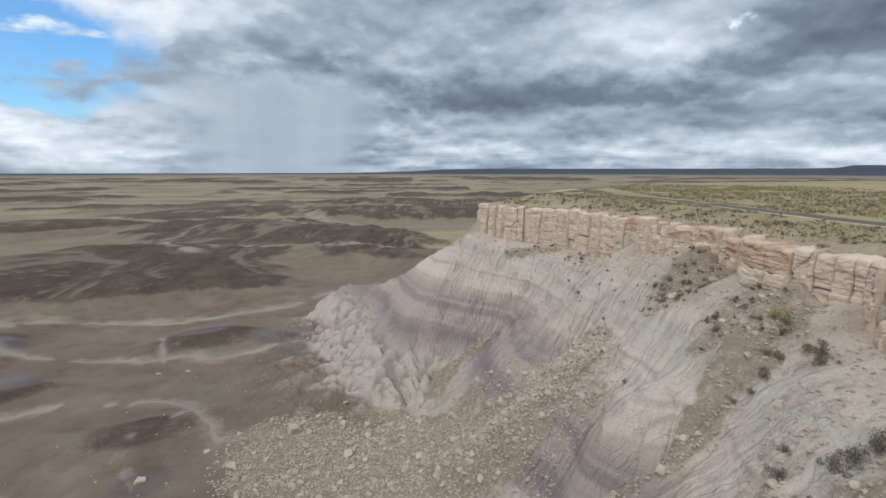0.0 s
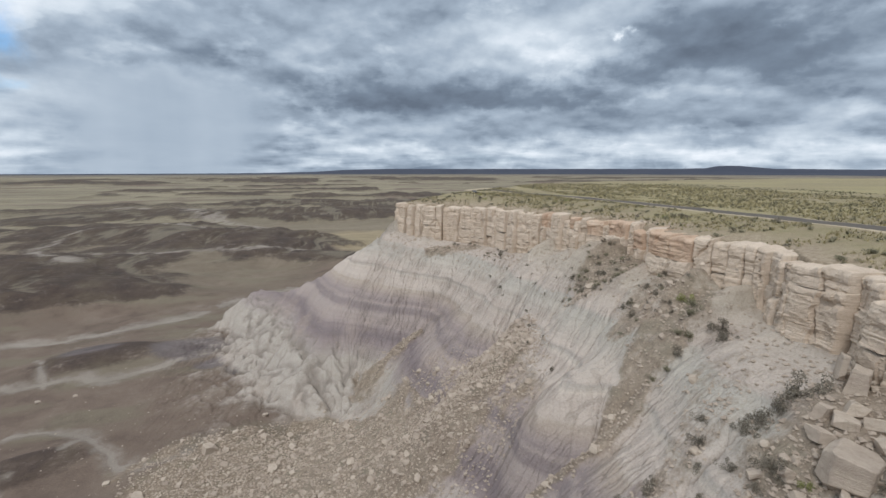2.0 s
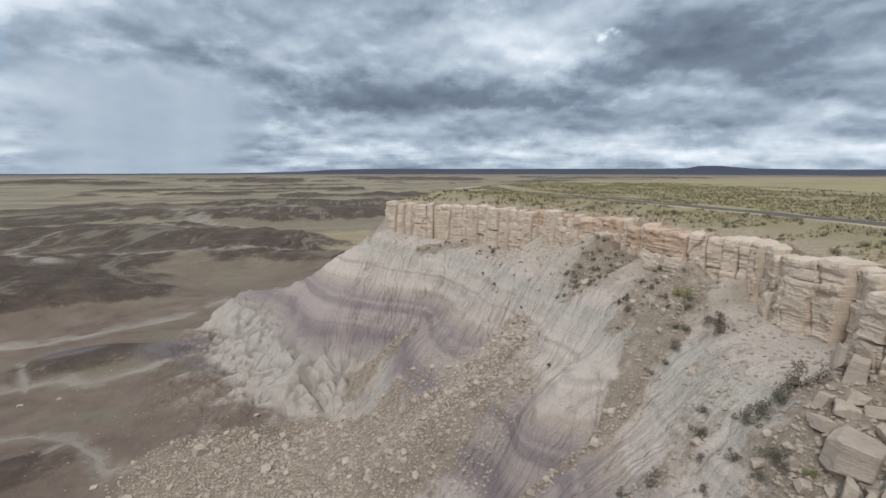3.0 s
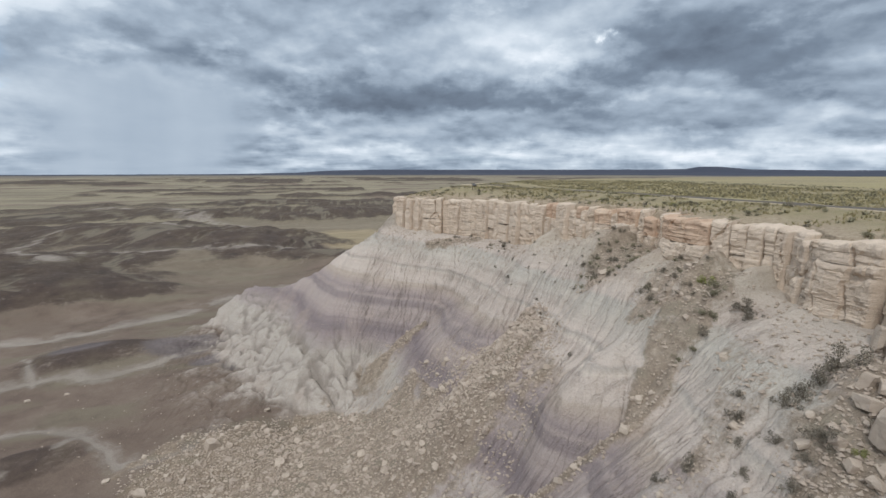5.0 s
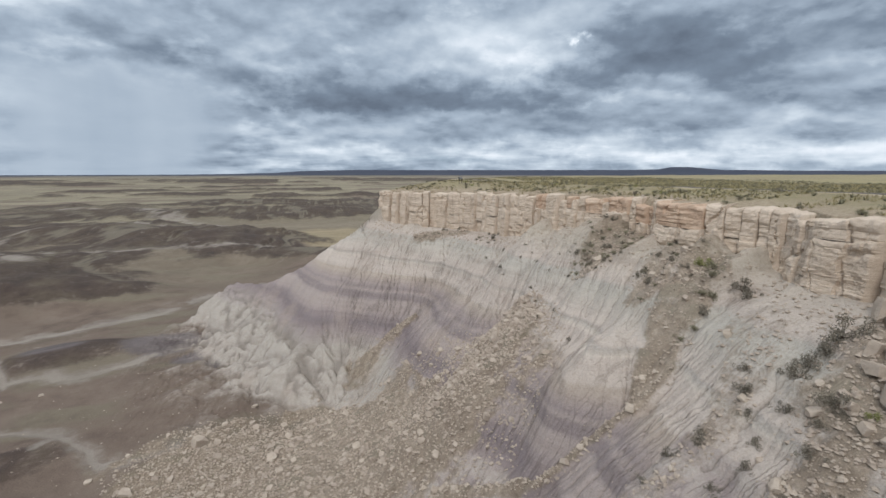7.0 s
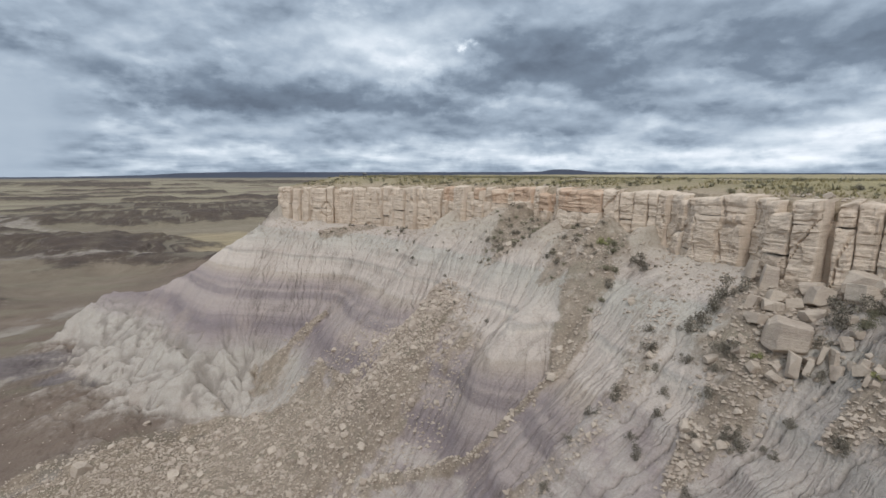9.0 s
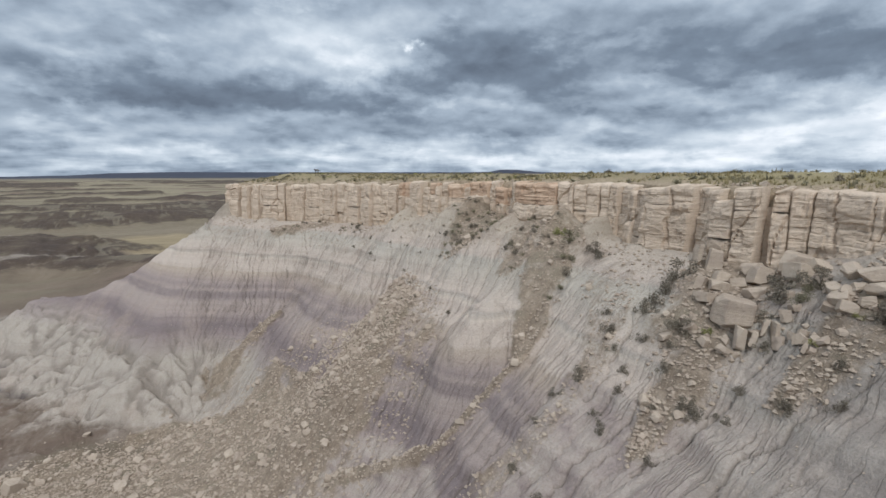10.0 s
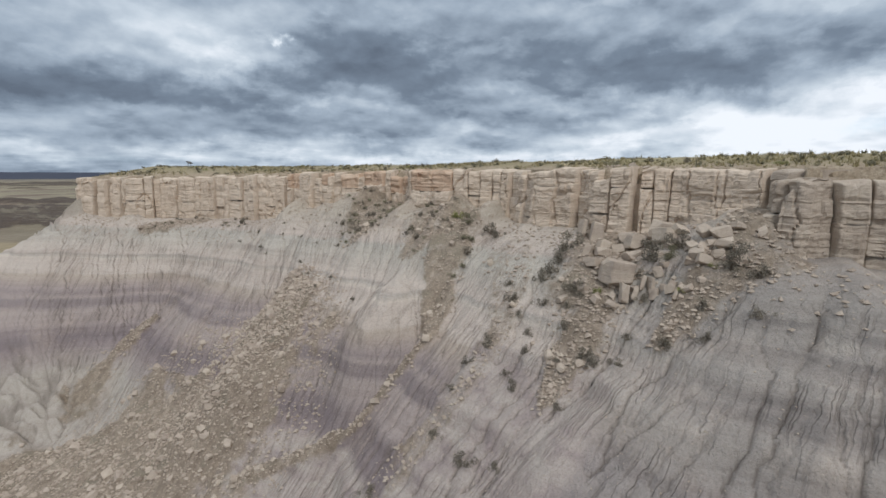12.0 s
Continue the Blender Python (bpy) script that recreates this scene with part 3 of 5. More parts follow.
    # slopes under the cliff
    ring = lengths(foot + foot[:1])[-1]
    foot_z = np.interp(s, np.r_[FOOT_S, ring - 260, ring - 60, ring], FOOT_Z + [28.0, 25.5, 24.3])
    foot_z = foot_z - np.interp(s, np.r_[FOOT_S, ring - 260, ring], SCOUR + [0.0, 0.0]) * np.exp(-(d / 5.0) ** 1.5)
    foot_z = foot_z + 3.2 * smooth(fbm(s / 6.5, s * 0 + 4.4, 3, 47), 0.45, 0.78) * np.exp(-(d / 5.5) ** 2) * smooth(s, 1, 5)
    ease = np.interp(d + 3.0 * (fbm(px / 12, py / 12, 3, 3) - 0.5) * smooth(d, 2, 12), FALL_D, FALL_Z)
    main = plain + (foot_z - plain) * (ease + 5) / 33.3
    e, t = nearest(px, py, [p[:2] for p in SPUR])
    spur = np.interp(t, SPUR_S, [p[2] for p in SPUR]) - 0.56 * np.sqrt(e * e + 1.0) + 0.5
    spur = np.where(np.isfinite(spur), spur, -99)
    k = 0.9
    z = np.maximum(main, spur) + k * np.log1p(np.exp(-np.abs(main - spur) / k)) - k * 0.1
    z = np.where(spur < -9, np.maximum(main, plain), z)
    knob = np.exp(-(((px - 16) / 4.6) ** 2 + ((py - 40.6) / 3.4) ** 2) ** 1.3)
    z = z + knob * (4.0 + 2.6 * (fbm(px / 2.2, py / 2.2, 4, 62) - 0.5))
    for cx, cy, rr, h in SWELLS:
        z = z + h * np.exp(-((px - cx) ** 2 + (py - cy) ** 2) / rr**2)
    z = np.maximum(z, plain)
    on = smooth(z - plain, 0.8, 4.0) * smooth(d, 0.5, 5)
    bend = 7.0 * (fbm(px / 30, py / 30, 2, 50) - 0.5)
    share = smooth(spur - main, -1.5, 1.5)
    lane = -0.95 * py + (px - 25) * np.interp(py, [5, 20, 32, 50, 70, 90, 115], [-0.10, -0.20, -0.15, 0.5, 0.72, 0.9, 1.0])

    def gullies(al, dn):
        return 1.5 * ridged(al / 12, dn / 110, 2, 51) ** 1.6 + 0.6 * ridged(al / 4.3, dn / 42, 2, 52) ** 1.4 + 0.26 * ridged(al / 1.5, dn / 15, 2, 53)

    g_sum = gullies(lane + 0.5 * bend, 28 - px) * (1 - share)
    ridge = share > 0.01
    g_sum[ridge] += share[ridge] * gullies((-0.92 * px + 0.39 * py + bend)[ridge], (-0.39 * px - 0.92 * py)[ridge])
    calm = 1 - 0.75 * fans
    crag = smooth(-px, -5, 6) * smooth(8.5 - z, 0, 3.5) * smooth(py, 74, 84)
    z = z - on * calm * g_sum + on * 0.75
    z = z + on * (0.7 * (fbm(px / 6, py / 6, 3, 54) - 0.5) + 0.16 * (fbm(px / 0.9, py / 0.9, 2, 56) - 0.5))
    # harder beds stand out as ledges
    zl = z + 0.5 * (fbm(px / 14, py / 14, 3, 57) - 0.5) + 0.035 * np.minimum(py - 80, 8)
    hard = on * calm * (0.35 + 1.3 * smooth(fbm(px / 8, py / 8, 3, 58), 0.3, 0.7))
    for zk, wk, ak in LEDGES:
        tk = (zl - zk) / wk
        z = z + hard * ak * tk * np.exp(-tk * tk)
    # white clay crags at the toe of the spur: knobs parted by deep fissures
    kx, ky = px + 2.4 * (fbm(px / 3, py / 3, 3, 45) - 0.5), py + 2.4 * (fbm(px / 3, py / 3, 3, 46) - 0.5)
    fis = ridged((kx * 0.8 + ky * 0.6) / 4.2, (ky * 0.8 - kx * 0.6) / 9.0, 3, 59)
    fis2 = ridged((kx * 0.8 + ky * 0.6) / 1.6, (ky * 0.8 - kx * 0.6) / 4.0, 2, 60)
    z = z + crag * smooth(z - plain, 1.6, 4.2) * (1.2 - 2.3 * fis**1.4 - 1.1 * fis2**1.4 + 2.4 * (fbm(px / 6, py / 6, 5, 63) - 0.5))
    z = z + fans * 0.6 * (fbm(px / 1.6, py / 1.6, 4, 55) - 0.5)
    is_plain = 1 - smooth(z - plain - 1.7 * smooth(d, 31, 44) + 1.6 * (fbm(px / 5, py / 5, 4, 61) - 0.5), 0.0, 2.6)
    purple = np.zeros(np.shape(px))
    for cx, cy, rr in ((-41, 121, 11), (-33, 110, 5), (-43, 63, 5), (-64, 124, 8), (-92, 98, 9), (-112, 116, 9), (-30, 121, 6), (-26, 106, 5)):
        purple = np.maximum(purple, 1 - smooth(np.hypot(px - cx, (py - cy) * 1.2), 0.4 * rr, 1.2 * rr))
    # top of the mesa
    top = smooth(-d_rim, 1.0, 1.4)
    z = z * (1 - top) + mesa_height(px, py, np.maximum(-d_rim, 0)) * top
    bare = 1 - smooth(-d_rim + 5 * (fbm(px / 4, py / 4, 3, 81) - 0.5), 2.0, 8.0)
    return z, dict(debris=np.clip(fans, 0, 1), plain=is_plain * (1 - top), grass=grass, dark=dark, wash=wash, far_haze=far_haze, top=(d_rim < -0.5).astype(float), bare=bare, purple=purple, field=field, bleach=np.maximum(smooth(8.6 - zl, 0, 3.5) * smooth(58 - py, 0, 10), smooth(30.0 - py, 0, 2.5) * smooth(py, 12, 19) * smooth(17 - zl, 0, 1)), slope=on, white=crag, share=share, fissure_shade=crag * on * smooth(np.maximum(fis, fis2), 0.5, 0.85), lane=lane, fall=28 - px, rib=on * calm * (1 - share) ** 2 * (1 - 0.5 * crag), grey=smooth(23 - py, 0, 14) * smooth(30 - z, 0, 3), flute=hill_rill)


def height(px, py):
    return land(px, py)[0]


# ---------------------------------------------------------------- the ground sheet
def spread(stops):
    """Coordinates from runs of (start, end, step)."""
    v = [np.arange(a, b_ - 1e-6, st) for a, b_, st in stops]
    return np.concatenate([*v, [stops[-1][1]]])


def grown(start, end, step, ratio):
    v = [start]
    while abs(v[-1]) < abs(end):
        v.append(v[-1] + math.copysign(step, end - start))
        step *= ratio
    v[-1] = end
    return np.array(v)


def sheet_mesh(name, xs, ys, zs, mat, masks=None):
    nx, ny = len(xs), len(ys)
    gx, gy = np.meshgrid(xs, ys)
    me = bpy.data.meshes.new(name)
    co = np.stack([gx, gy, zs], -1).reshape(-1, 3).astype(np.float32)
    i = (np.arange(ny - 1)[:, None] * nx + np.arange(nx - 1)[None, :]).ravel()
    quads = np.stack([i, i + 1, i + nx + 1, i + nx], -1).astype(np.int32)
    me.vertices.add(len(co))
    me.vertices.foreach_set("co", co.ravel())
    me.loops.add(quads.size)
    me.loops.foreach_set("vertex_index", quads.ravel())
    me.polygons.add(len(quads))
    me.polygons.foreach_set("loop_start", np.arange(0, quads.size, 4, dtype=np.int32))
    me.polygons.foreach_set("use_smooth", np.ones(len(quads), bool))
    me.update(calc_edges=True)
    for key, v in (masks or {}).items():
        a = me.attributes.new(key, "FLOAT", "POINT")
        a.data.foreach_set("value", np.asarray(v, np.float32).ravel())
    me.materials.append(mat)
    return me


xs = np.concatenate([grown(-75, -4900, 0.9, 1.035)[::-1][:-1], spread([(-75, -46, 0.6), (-46, -6, 0.3), (-6, 5, 0.22), (5, 33, 0.16), (33, 35.6, 0.26), (35.6, 60, 0.6)]), grown(60, 4900, 1.0, 1.05)[1:]])
ys = np.concatenate([grown(-12, -4900, 1.5, 1.3)[::-1][:-1], spread([(-12, -3, 0.6), (-3, 2, 0.3), (2, 60, 0.165), (60, 100, 0.22), (100, 146, 0.3)]), grown(146, 4900, 0.8, 1.028)[1:]])
gx, gy = np.meshgrid(xs, ys)
gz, masks = land(gx.ravel(), gy.ravel())
gz, masks = gz.reshape(gx.shape), {k: v.reshape(gx.shape) for k, v in masks.items()}


def runoff(z, cell, blocked, ux, uy):
    """How much ground drains through each cell of a grid, by steepest descent."""
    ny, nx = z.shape
    pad = np.pad(z, 1, constant_values=1e9)
    best, to = np.zeros(z.shape), np.arange(z.size).reshape(z.shape).copy()
    for dy_ in (-1, 0, 1):
        for dx_ in (-1, 0, 1):
            if dx_ or dy_:
                drop = (z - pad[1 + dy_:1 + dy_ + ny, 1 + dx_:1 + dx_ + nx]) / np.hypot(dx_ * ux[None, :], dy_ * uy[:, None])
                m = drop > best
                best = np.where(m, drop, best)
                to = np.where(m, np.arange(z.size).reshape(z.shape) + dy_ * nx + dx_, to)
    acc, to = np.where(blocked, 0, cell).ravel().tolist(), to.ravel().tolist()
    for k in np.argsort(-z, axis=None).tolist():
        if to[k] != k:
            acc[to[k]] += acc[k]
    return np.array(acc).reshape(z.shape)


# rain-cut rills: water is led down the slopes and cuts in where it gathers
i0, i1 = np.searchsorted(xs, -46), np.searchsorted(xs, 35.6)
j0, j1 = np.searchsorted(ys, -3), np.searchsorted(ys, 146)
win = (slice(j0, j1), slice(i0, i1))
ux, uy = np.gradient(xs)[i0:i1], np.gradient(ys)[j0:j1]
cell = ux[None, :] * uy[:, None]
on, soft_ = masks["slope"][win], (1 - 0.8 * masks["debris"][win]) * (1 - 0.55 * masks["share"][win])
blocked = masks["top"][win] > 0.5


def blur(v, n):
    for _ in range(n):
        v = (v * 2 + np.roll(v, 1, 0) + np.roll(v, -1, 0) + np.roll(v, 1, 1) + np.roll(v, -1, 1)) / 6
    return v


tilt = 0.5 * 4.0 * np.log1p(np.exp((gy[win] - 42) / 4.0))  # rills of the amphitheatre run aslant
bed_, cut = tilt + blur(np.where(blocked, 28.0, gz[win]), 5) + 0.11 * blur(np.random.default_rng(3).normal(size=gz[win].shape), 1) + 0.24 * (fbm(gx[win] / 1.3, gy[win] / 1.3, 3, 68) - 0.5), 0.0
for _ in range(5):
    acc = runoff(bed_ - cut, cell, blocked, ux, uy)
    cut = np.maximum(0.75 * cut, on * soft_ * (0.12 + 0.06 * masks["white"][win]) * np.minimum(acc, 9) ** 0.45)
    cut = np.maximum(cut, 0.45 * (np.roll(cut, 1, 0) + np.roll(cut, -1, 0) + np.roll(cut, 1, 1) + np.roll(cut, -1, 1)) / 4)
gz[win] -= cut - 0.12 * on
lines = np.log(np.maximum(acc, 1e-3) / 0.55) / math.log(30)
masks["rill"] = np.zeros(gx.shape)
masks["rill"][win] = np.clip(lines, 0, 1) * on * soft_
masks = {k: v for k, v in masks.items() if k not in ("slope", "white", "share")}
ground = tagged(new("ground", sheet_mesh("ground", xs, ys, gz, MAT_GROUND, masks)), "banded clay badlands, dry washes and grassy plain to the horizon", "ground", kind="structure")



def far_ridge():
    """Low mesas on the horizon and one butte, as a long ridge with a broken crest."""
    bear = np.radians(np.arange(-75, 125, 0.12))
    deg = np.degrees(bear)
    crest = np.interp(deg, [-75, -40, -16, -10, -4, -1, 4, 30, 36, 38.6, 39.8, 41.6, 42.6, 44.5, 50, 70, 120], [6, 8, 6, 9, 20, 36, 46, 46, 47, 50, 68, 70, 62, 47, 40, 36, 30])
    crest = crest + 3.0 * (fbm(deg * 1.1, deg * 0, 4, 65) - 0.5)
    rows_ = [(4150, 0.0), (4300, 0.12), (4420, 0.45), (4500, 0.8), (4560, 1.0), (4800, 0.97)]
    v = [np.stack([d * np.sin(bear), d * np.cos(bear), -9 + f * (crest + 9) + (8 * f * (1 - f)) * (fbm(deg * 2.5 + d, deg * 0, 3, 66) - 0.5)], -1) for d, f in rows_]
    v = np.stack(v)
    idx = np.arange(v.shape[0] * v.shape[1]).reshape(v.shape[:2])
    f = np.stack([idx[:-1, :-1], idx[:-1, 1:], idx[1:, 1:], idx[1:, :-1]], -1).reshape(-1, 4)[:, ::-1]
    me = bpy.data.meshes.new("distant_mesas")
    me.from_pydata([tuple(c) for c in v.reshape(-1, 3)], [], [tuple(c) for c in f])
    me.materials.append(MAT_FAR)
    return tagged(new("backdrop_distant_mesas", me), "mesas and a butte along the horizon, tinted blue-grey for haze", "mesa", kind="structure")


# scrub with the blue-grey of distance haze put into its base colour
MAT_FAR = plain_material("hazed_scrubland", (0.050, 0.058, 0.082), (0.090, 0.095, 0.115), 0.003, 1.0, 0)
far_ridge()


def zat(px, py):
    """Ground height by looking it up on the sheet."""
    px, py = np.atleast_1d(np.asarray(px, float)), np.atleast_1d(np.asarray(py, float))
    i, j = np.clip(np.searchsorted(xs, px) - 1, 0, len(xs) - 2), np.clip(np.searchsorted(ys, py) - 1, 0, len(ys) - 2)
    u, v = (px - xs[i]) / (xs[i + 1] - xs[i]), (py - ys[j]) / (ys[j + 1] - ys[j])
    return (gz[j, i] * (1 - u) + gz[j, i + 1] * u) * (1 - v) + (gz[j + 1, i] * (1 - u) + gz[j + 1, i + 1] * u) * v


def part(name, me, mat, parent=None, label=""):
    """Links a mesh (or bmesh) as one object under a thing."""
    if isinstance(me, bmesh.types.BMesh):
        data = bpy.data.meshes.new(name)
        me.to_mesh(data)
        me.free()
        me = data
    if mat and not me.materials:
        me.materials.append(mat)
    ob = new(name, me)
    ob.parent = parent
    if label:
        tagged(ob, label)
    return ob


def arrays_mesh(name, verts, faces, mat=None, flat=False):
    me = bpy.data.meshes.new(name)
    me.from_pydata([tuple(v) for v in verts], [], [tuple(f) for f in faces])
    if not flat:
        me.polygons.foreach_set("use_smooth", np.ones(len(me.polygons), bool))
    if mat:
        me.materials.append(mat)
    return me


# ---------------------------------------------------------------- sandstone cap of the mesa
rng = np.random.default_rng(7)


def along_line(poly, s):
    acc, p = lengths(poly), np.array(poly, float)
    return np.stack([np.interp(s, acc, p[:, 0]), np.interp(s, acc, p[:, 1])], -1)


def rounded(poly, times=2):
    """Cuts the corners of a line."""
    p = np.array(poly, float)
    for _ in range(times):
        q = np.empty((2 * len(p) - 2, 2))
        q[0::2], q[1::2] = p[:-1] * 0.78 + p[1:] * 0.22, p[:-1] * 0.22 + p[1:] * 0.78
        p = np.concatenate([p[:1], q, p[-1:]])
    return [tuple(v) for v in p]


def outward(line, s_, reach=0.8):
    """Unit vectors square to a line, away from the mesa."""
    t = along_line(line, s_ + reach) - along_line(line, s_ - reach)
    t = t / np.maximum(np.hypot(t[..., 0], t[..., 1])[..., None], 1e-6)
    return np.stack([-t[..., 1], t[..., 0]], -1) * SIDE[id(line)]


SIDE = {}


def cliff_column(s0, s1, z0, z1, stand, mat, seed, line, thin=0.16):
    """One joint-bounded block of the cliff: bedded, uneven face, rounded edges, sides and top running back into the hill."""
    width = s1 - s0
    nu, nv = max(6, int(width / thin)), max(6, int((z1 - z0) / thin))
    u = np.linspace(0, 1, nu)
    u = u + 0.6 * (0.5 * (1 - np.cos(np.pi * u)) - u)
    v = np.linspace(0, 1, nv)
    v = v + 0.3 * (0.5 * (1 - np.cos(np.pi * v)) - v)
    U, V = np.meshgrid(u, v)
    slant = 0.10 * math.sin(seed * 2.3) * (V - 0.5) * min(width, 2.0)
    sx = s0 + U * width + slant
    zz = z0 + (z1 - z0) * V
    face, nrm = along_line(line, sx), outward(line, sx)
    zw = zz + 0.35 * (fbm(sx / 4, zz / 3, 3, 90) - 0.5)
    layer = np.floor(zw * 1.9 + 0.8 * vnoise(zw * 0.9, zw * 0, 91))
    course = np.floor(zw / 1.35 + 0.6 * vnoise(zw * 0.6, zw * 0, 92))
    cell = np.floor(sx / 1.25 + 5.0 * lattice(course, course * 0, 93) + 0.25 * (fbm(sx, zz, 2, 94) - 0.5))
    thin_bed = np.floor(zw * 4.6 + 0.9 * vnoise(zw * 1.3, zw * 0, 85))
    low_ = 1 - smooth(V + 0.5 * (fbm(sx / 5, sx * 0, 2, 86) - 0.5), 0.42, 0.56)
    step_ = 0.09 * (lattice(layer, layer * 0 + np.floor(sx / 9), 95) - 0.5) + (0.24 - 0.12 * low_) * (lattice(cell, course, 96) - 0.5)
    step_ = step_ + (0.03 + 0.08 * low_) * (lattice(thin_bed, np.floor(sx / 3.7 + 3 * lattice(thin_bed, thin_bed * 0, 84)), 87) - 0.5) - 0.14 * low_
    lump = fbm(sx / 2.2 + seed * 3.7, zz / 2.2, 5, 97) - 0.5
    chip = fbm(sx / 0.4, zz / 0.25, 3, 98) - 0.5
    joint = -0.30 * smooth(0.020 - np.abs(fbm(sx / 2.4 + 0.3 * fbm(zz, sx, 2, 95), zz / 9, 2, 99) - 0.5), 0.0, 0.018)
    du, dv = np.minimum(U, 1 - U) * width, (1 - V) * (z1 - z0)
    edge = -0.5 * np.exp(-du / 0.05) - 0.20 * np.exp(-dv / 0.12)
    lean = 0.08 * (1 - V) * (z1 - z0)
    out_ = stand + step_ + 0.42 * lump + 0.16 * chip + joint + edge + lean
    p = face + nrm * out_[..., None]
    crest = 0.65 * (fbm(sx / 1.4 + seed, sx * 0, 3, 89) - 0.5) * V**4
    pos = np.concatenate([p, (zz + 0.10 * lump + crest)[..., None]], -1)
    back = np.concatenate([-nrm * 1.9, np.zeros(U.shape + (1,))], -1)
    pos = np.concatenate([pos[:, :1] + back[:, :1], pos, pos[:, -1:] + back[:, -1:]], 1)
    back = np.concatenate([back[:, :1], back, back[:, -1:]], 1)
    pos = np.concatenate([pos, pos[-1:] + back[-1:] * 0.3 + np.array([0, 0, 0.08]), pos[-1:] + back[-1:] + np.array([0, 0, 0.14])], 0)
    h, wd = pos.shape[:2]
    idx = np.arange(h * wd).reshape(h, wd)
    q = np.stack([idx[:-1, :-1], idx[:-1, 1:], idx[1:, 1:], idx[1:, :-1]], -1).reshape(-1, 4)
    if SIDE[id(line)] > 0:
        q = q[:, ::-1]
    return arrays_mesh("sandstone_block", pos.reshape(-1, 3), q, mat, True)


cap = tagged(new("cliff_caprock"), "tan sandstone caprock cliff with open vertical joints", "cliff", kind="structure")
RIM_LINE = rounded(RIM)
BACK_LINE = rounded([(10.5, 122), (9.3, 125), (14, 131), (22, 139), (30, 150), (37, 161), (50, 182)])
for line in (RIM_LINE, BACK_LINE):
    SIDE[id(line)] = 1.0
    probe = along_line(line, 12.0) + outward(line, np.array(12.0)) * 0.7
    if within(probe[0], probe[1], RIM + BACK):
        SIDE[id(line)] = -1.0


def foot_height(x_, y_):
    at = nearest(x_, y_, FOOT)[1]
    return float(np.interp(at, FOOT_S, FOOT_Z) - np.interp(at, FOOT_S, SCOUR))


# rock behind the open joints
for line, z0, z1 in ((RIM_LINE, 21.0, 31.2), (BACK_LINE, 21.0, 30.4)):
    end = lengths(line)[-1]
    ss, hh = np.arange(0, end, 0.6), np.linspace(z0, z1, 9)
    S_, H_ = np.meshgrid(ss, hh)
    p = along_line(line, S_) - outward(line, S_) * (0.5 + 0.4 * fbm(S_ / 2, H_ / 2, 3, 88))[..., None]
    idx = np.arange(S_.size).reshape(S_.shape)
    q = np.stack([idx[:-1, :-1], idx[:-1, 1:], idx[1:, 1:], idx[1:, :-1]], -1).reshape(-1, 4)
    part("rock_core", arrays_mesh("rock_core", np.concatenate([p, H_[..., None]], -1).reshape(-1, 3), q, MAT_SAND), None, cap)

# joints of the near cliff: start, end, how far the block stands out, drop of its top, open joint after it
NEAR = [(80.1, 84.0, 0.35, 0.0, 0.01), (84.0, 87.3, 0.30, 0.05, 0.10), (87.3, 89.4, 0.1, 0.0, 0.0), (89.4, 91.0, -0.1, 0.1, 0.03), (91.0, 92.6, 0.15, 0.1, 0.05), (92.6, 93.8, 0.05, 0.0, 0.04), (93.8, 95.2, 0.2, 0.05, 0.05),
        (95.2, 97.4, -0.3, 0.1, 0.04), (97.4, 98.9, 0.2, 0.9, 0.08), (98.9, 100.8, -0.2, 0.3, 0.05), (100.8, 106.1, 0.45, 0.1, 0.05), (106.1, 107.6, -0.45, 0.1, 0.04), (107.6, 109.0, -0.3, 0.3, 0.06)]
NEAR += [
        (109.0, 111.1, 0.35, 0.9, 0.07), (111.1, 113.2, 0.55, 0.0, 0.22), (113.6, 114.8, -0.05, 0.0, 0.01), (114.8, 116.1, 0.05, 0.1, 0.07), (116.1, 120.0, -0.2, 0.1, 0.0), (120.0, 123.6, 0.0, 0.2, 0.09), (123.7, 125.2, -0.35, 0.3, 0.03),
        (125.2, 126.7, 0.35, 0.7, 0.10), (126.9, 128.6, 0.1, 0.8, 0.05), (128.6, 130.4, -0.3, 0.8, 0.02), (130.4, 132.2, 0.2, 1.0, 0.03), (132.2, 134.6, 0.0, 0.9, 0.02)]
total = lengths(RIM_LINE)[-1] - 22
plan, s = [], 0.0
while s < total:
    if 79.0 < s < 134.6:
        plan += NEAR
        s = 134.6
    wide = rng.uniform(0.7, 2.2) if rng.random() < 0.65 else rng.uniform(2.2, 4.6)
    if s < 80 and s + wide > 79.0:
        wide = 80.1 - s
    plan.append((s, s + wide, rng.uniform(-0.75, 0.6), rng.choice([0.0, 0.15, 0.4, 0.9, 1.5], p=[0.3, 0.3, 0.2, 0.13, 0.07]), 0.0 if rng.random() < 0.55 else rng.uniform(0.02, 0.08)))
    s += wide
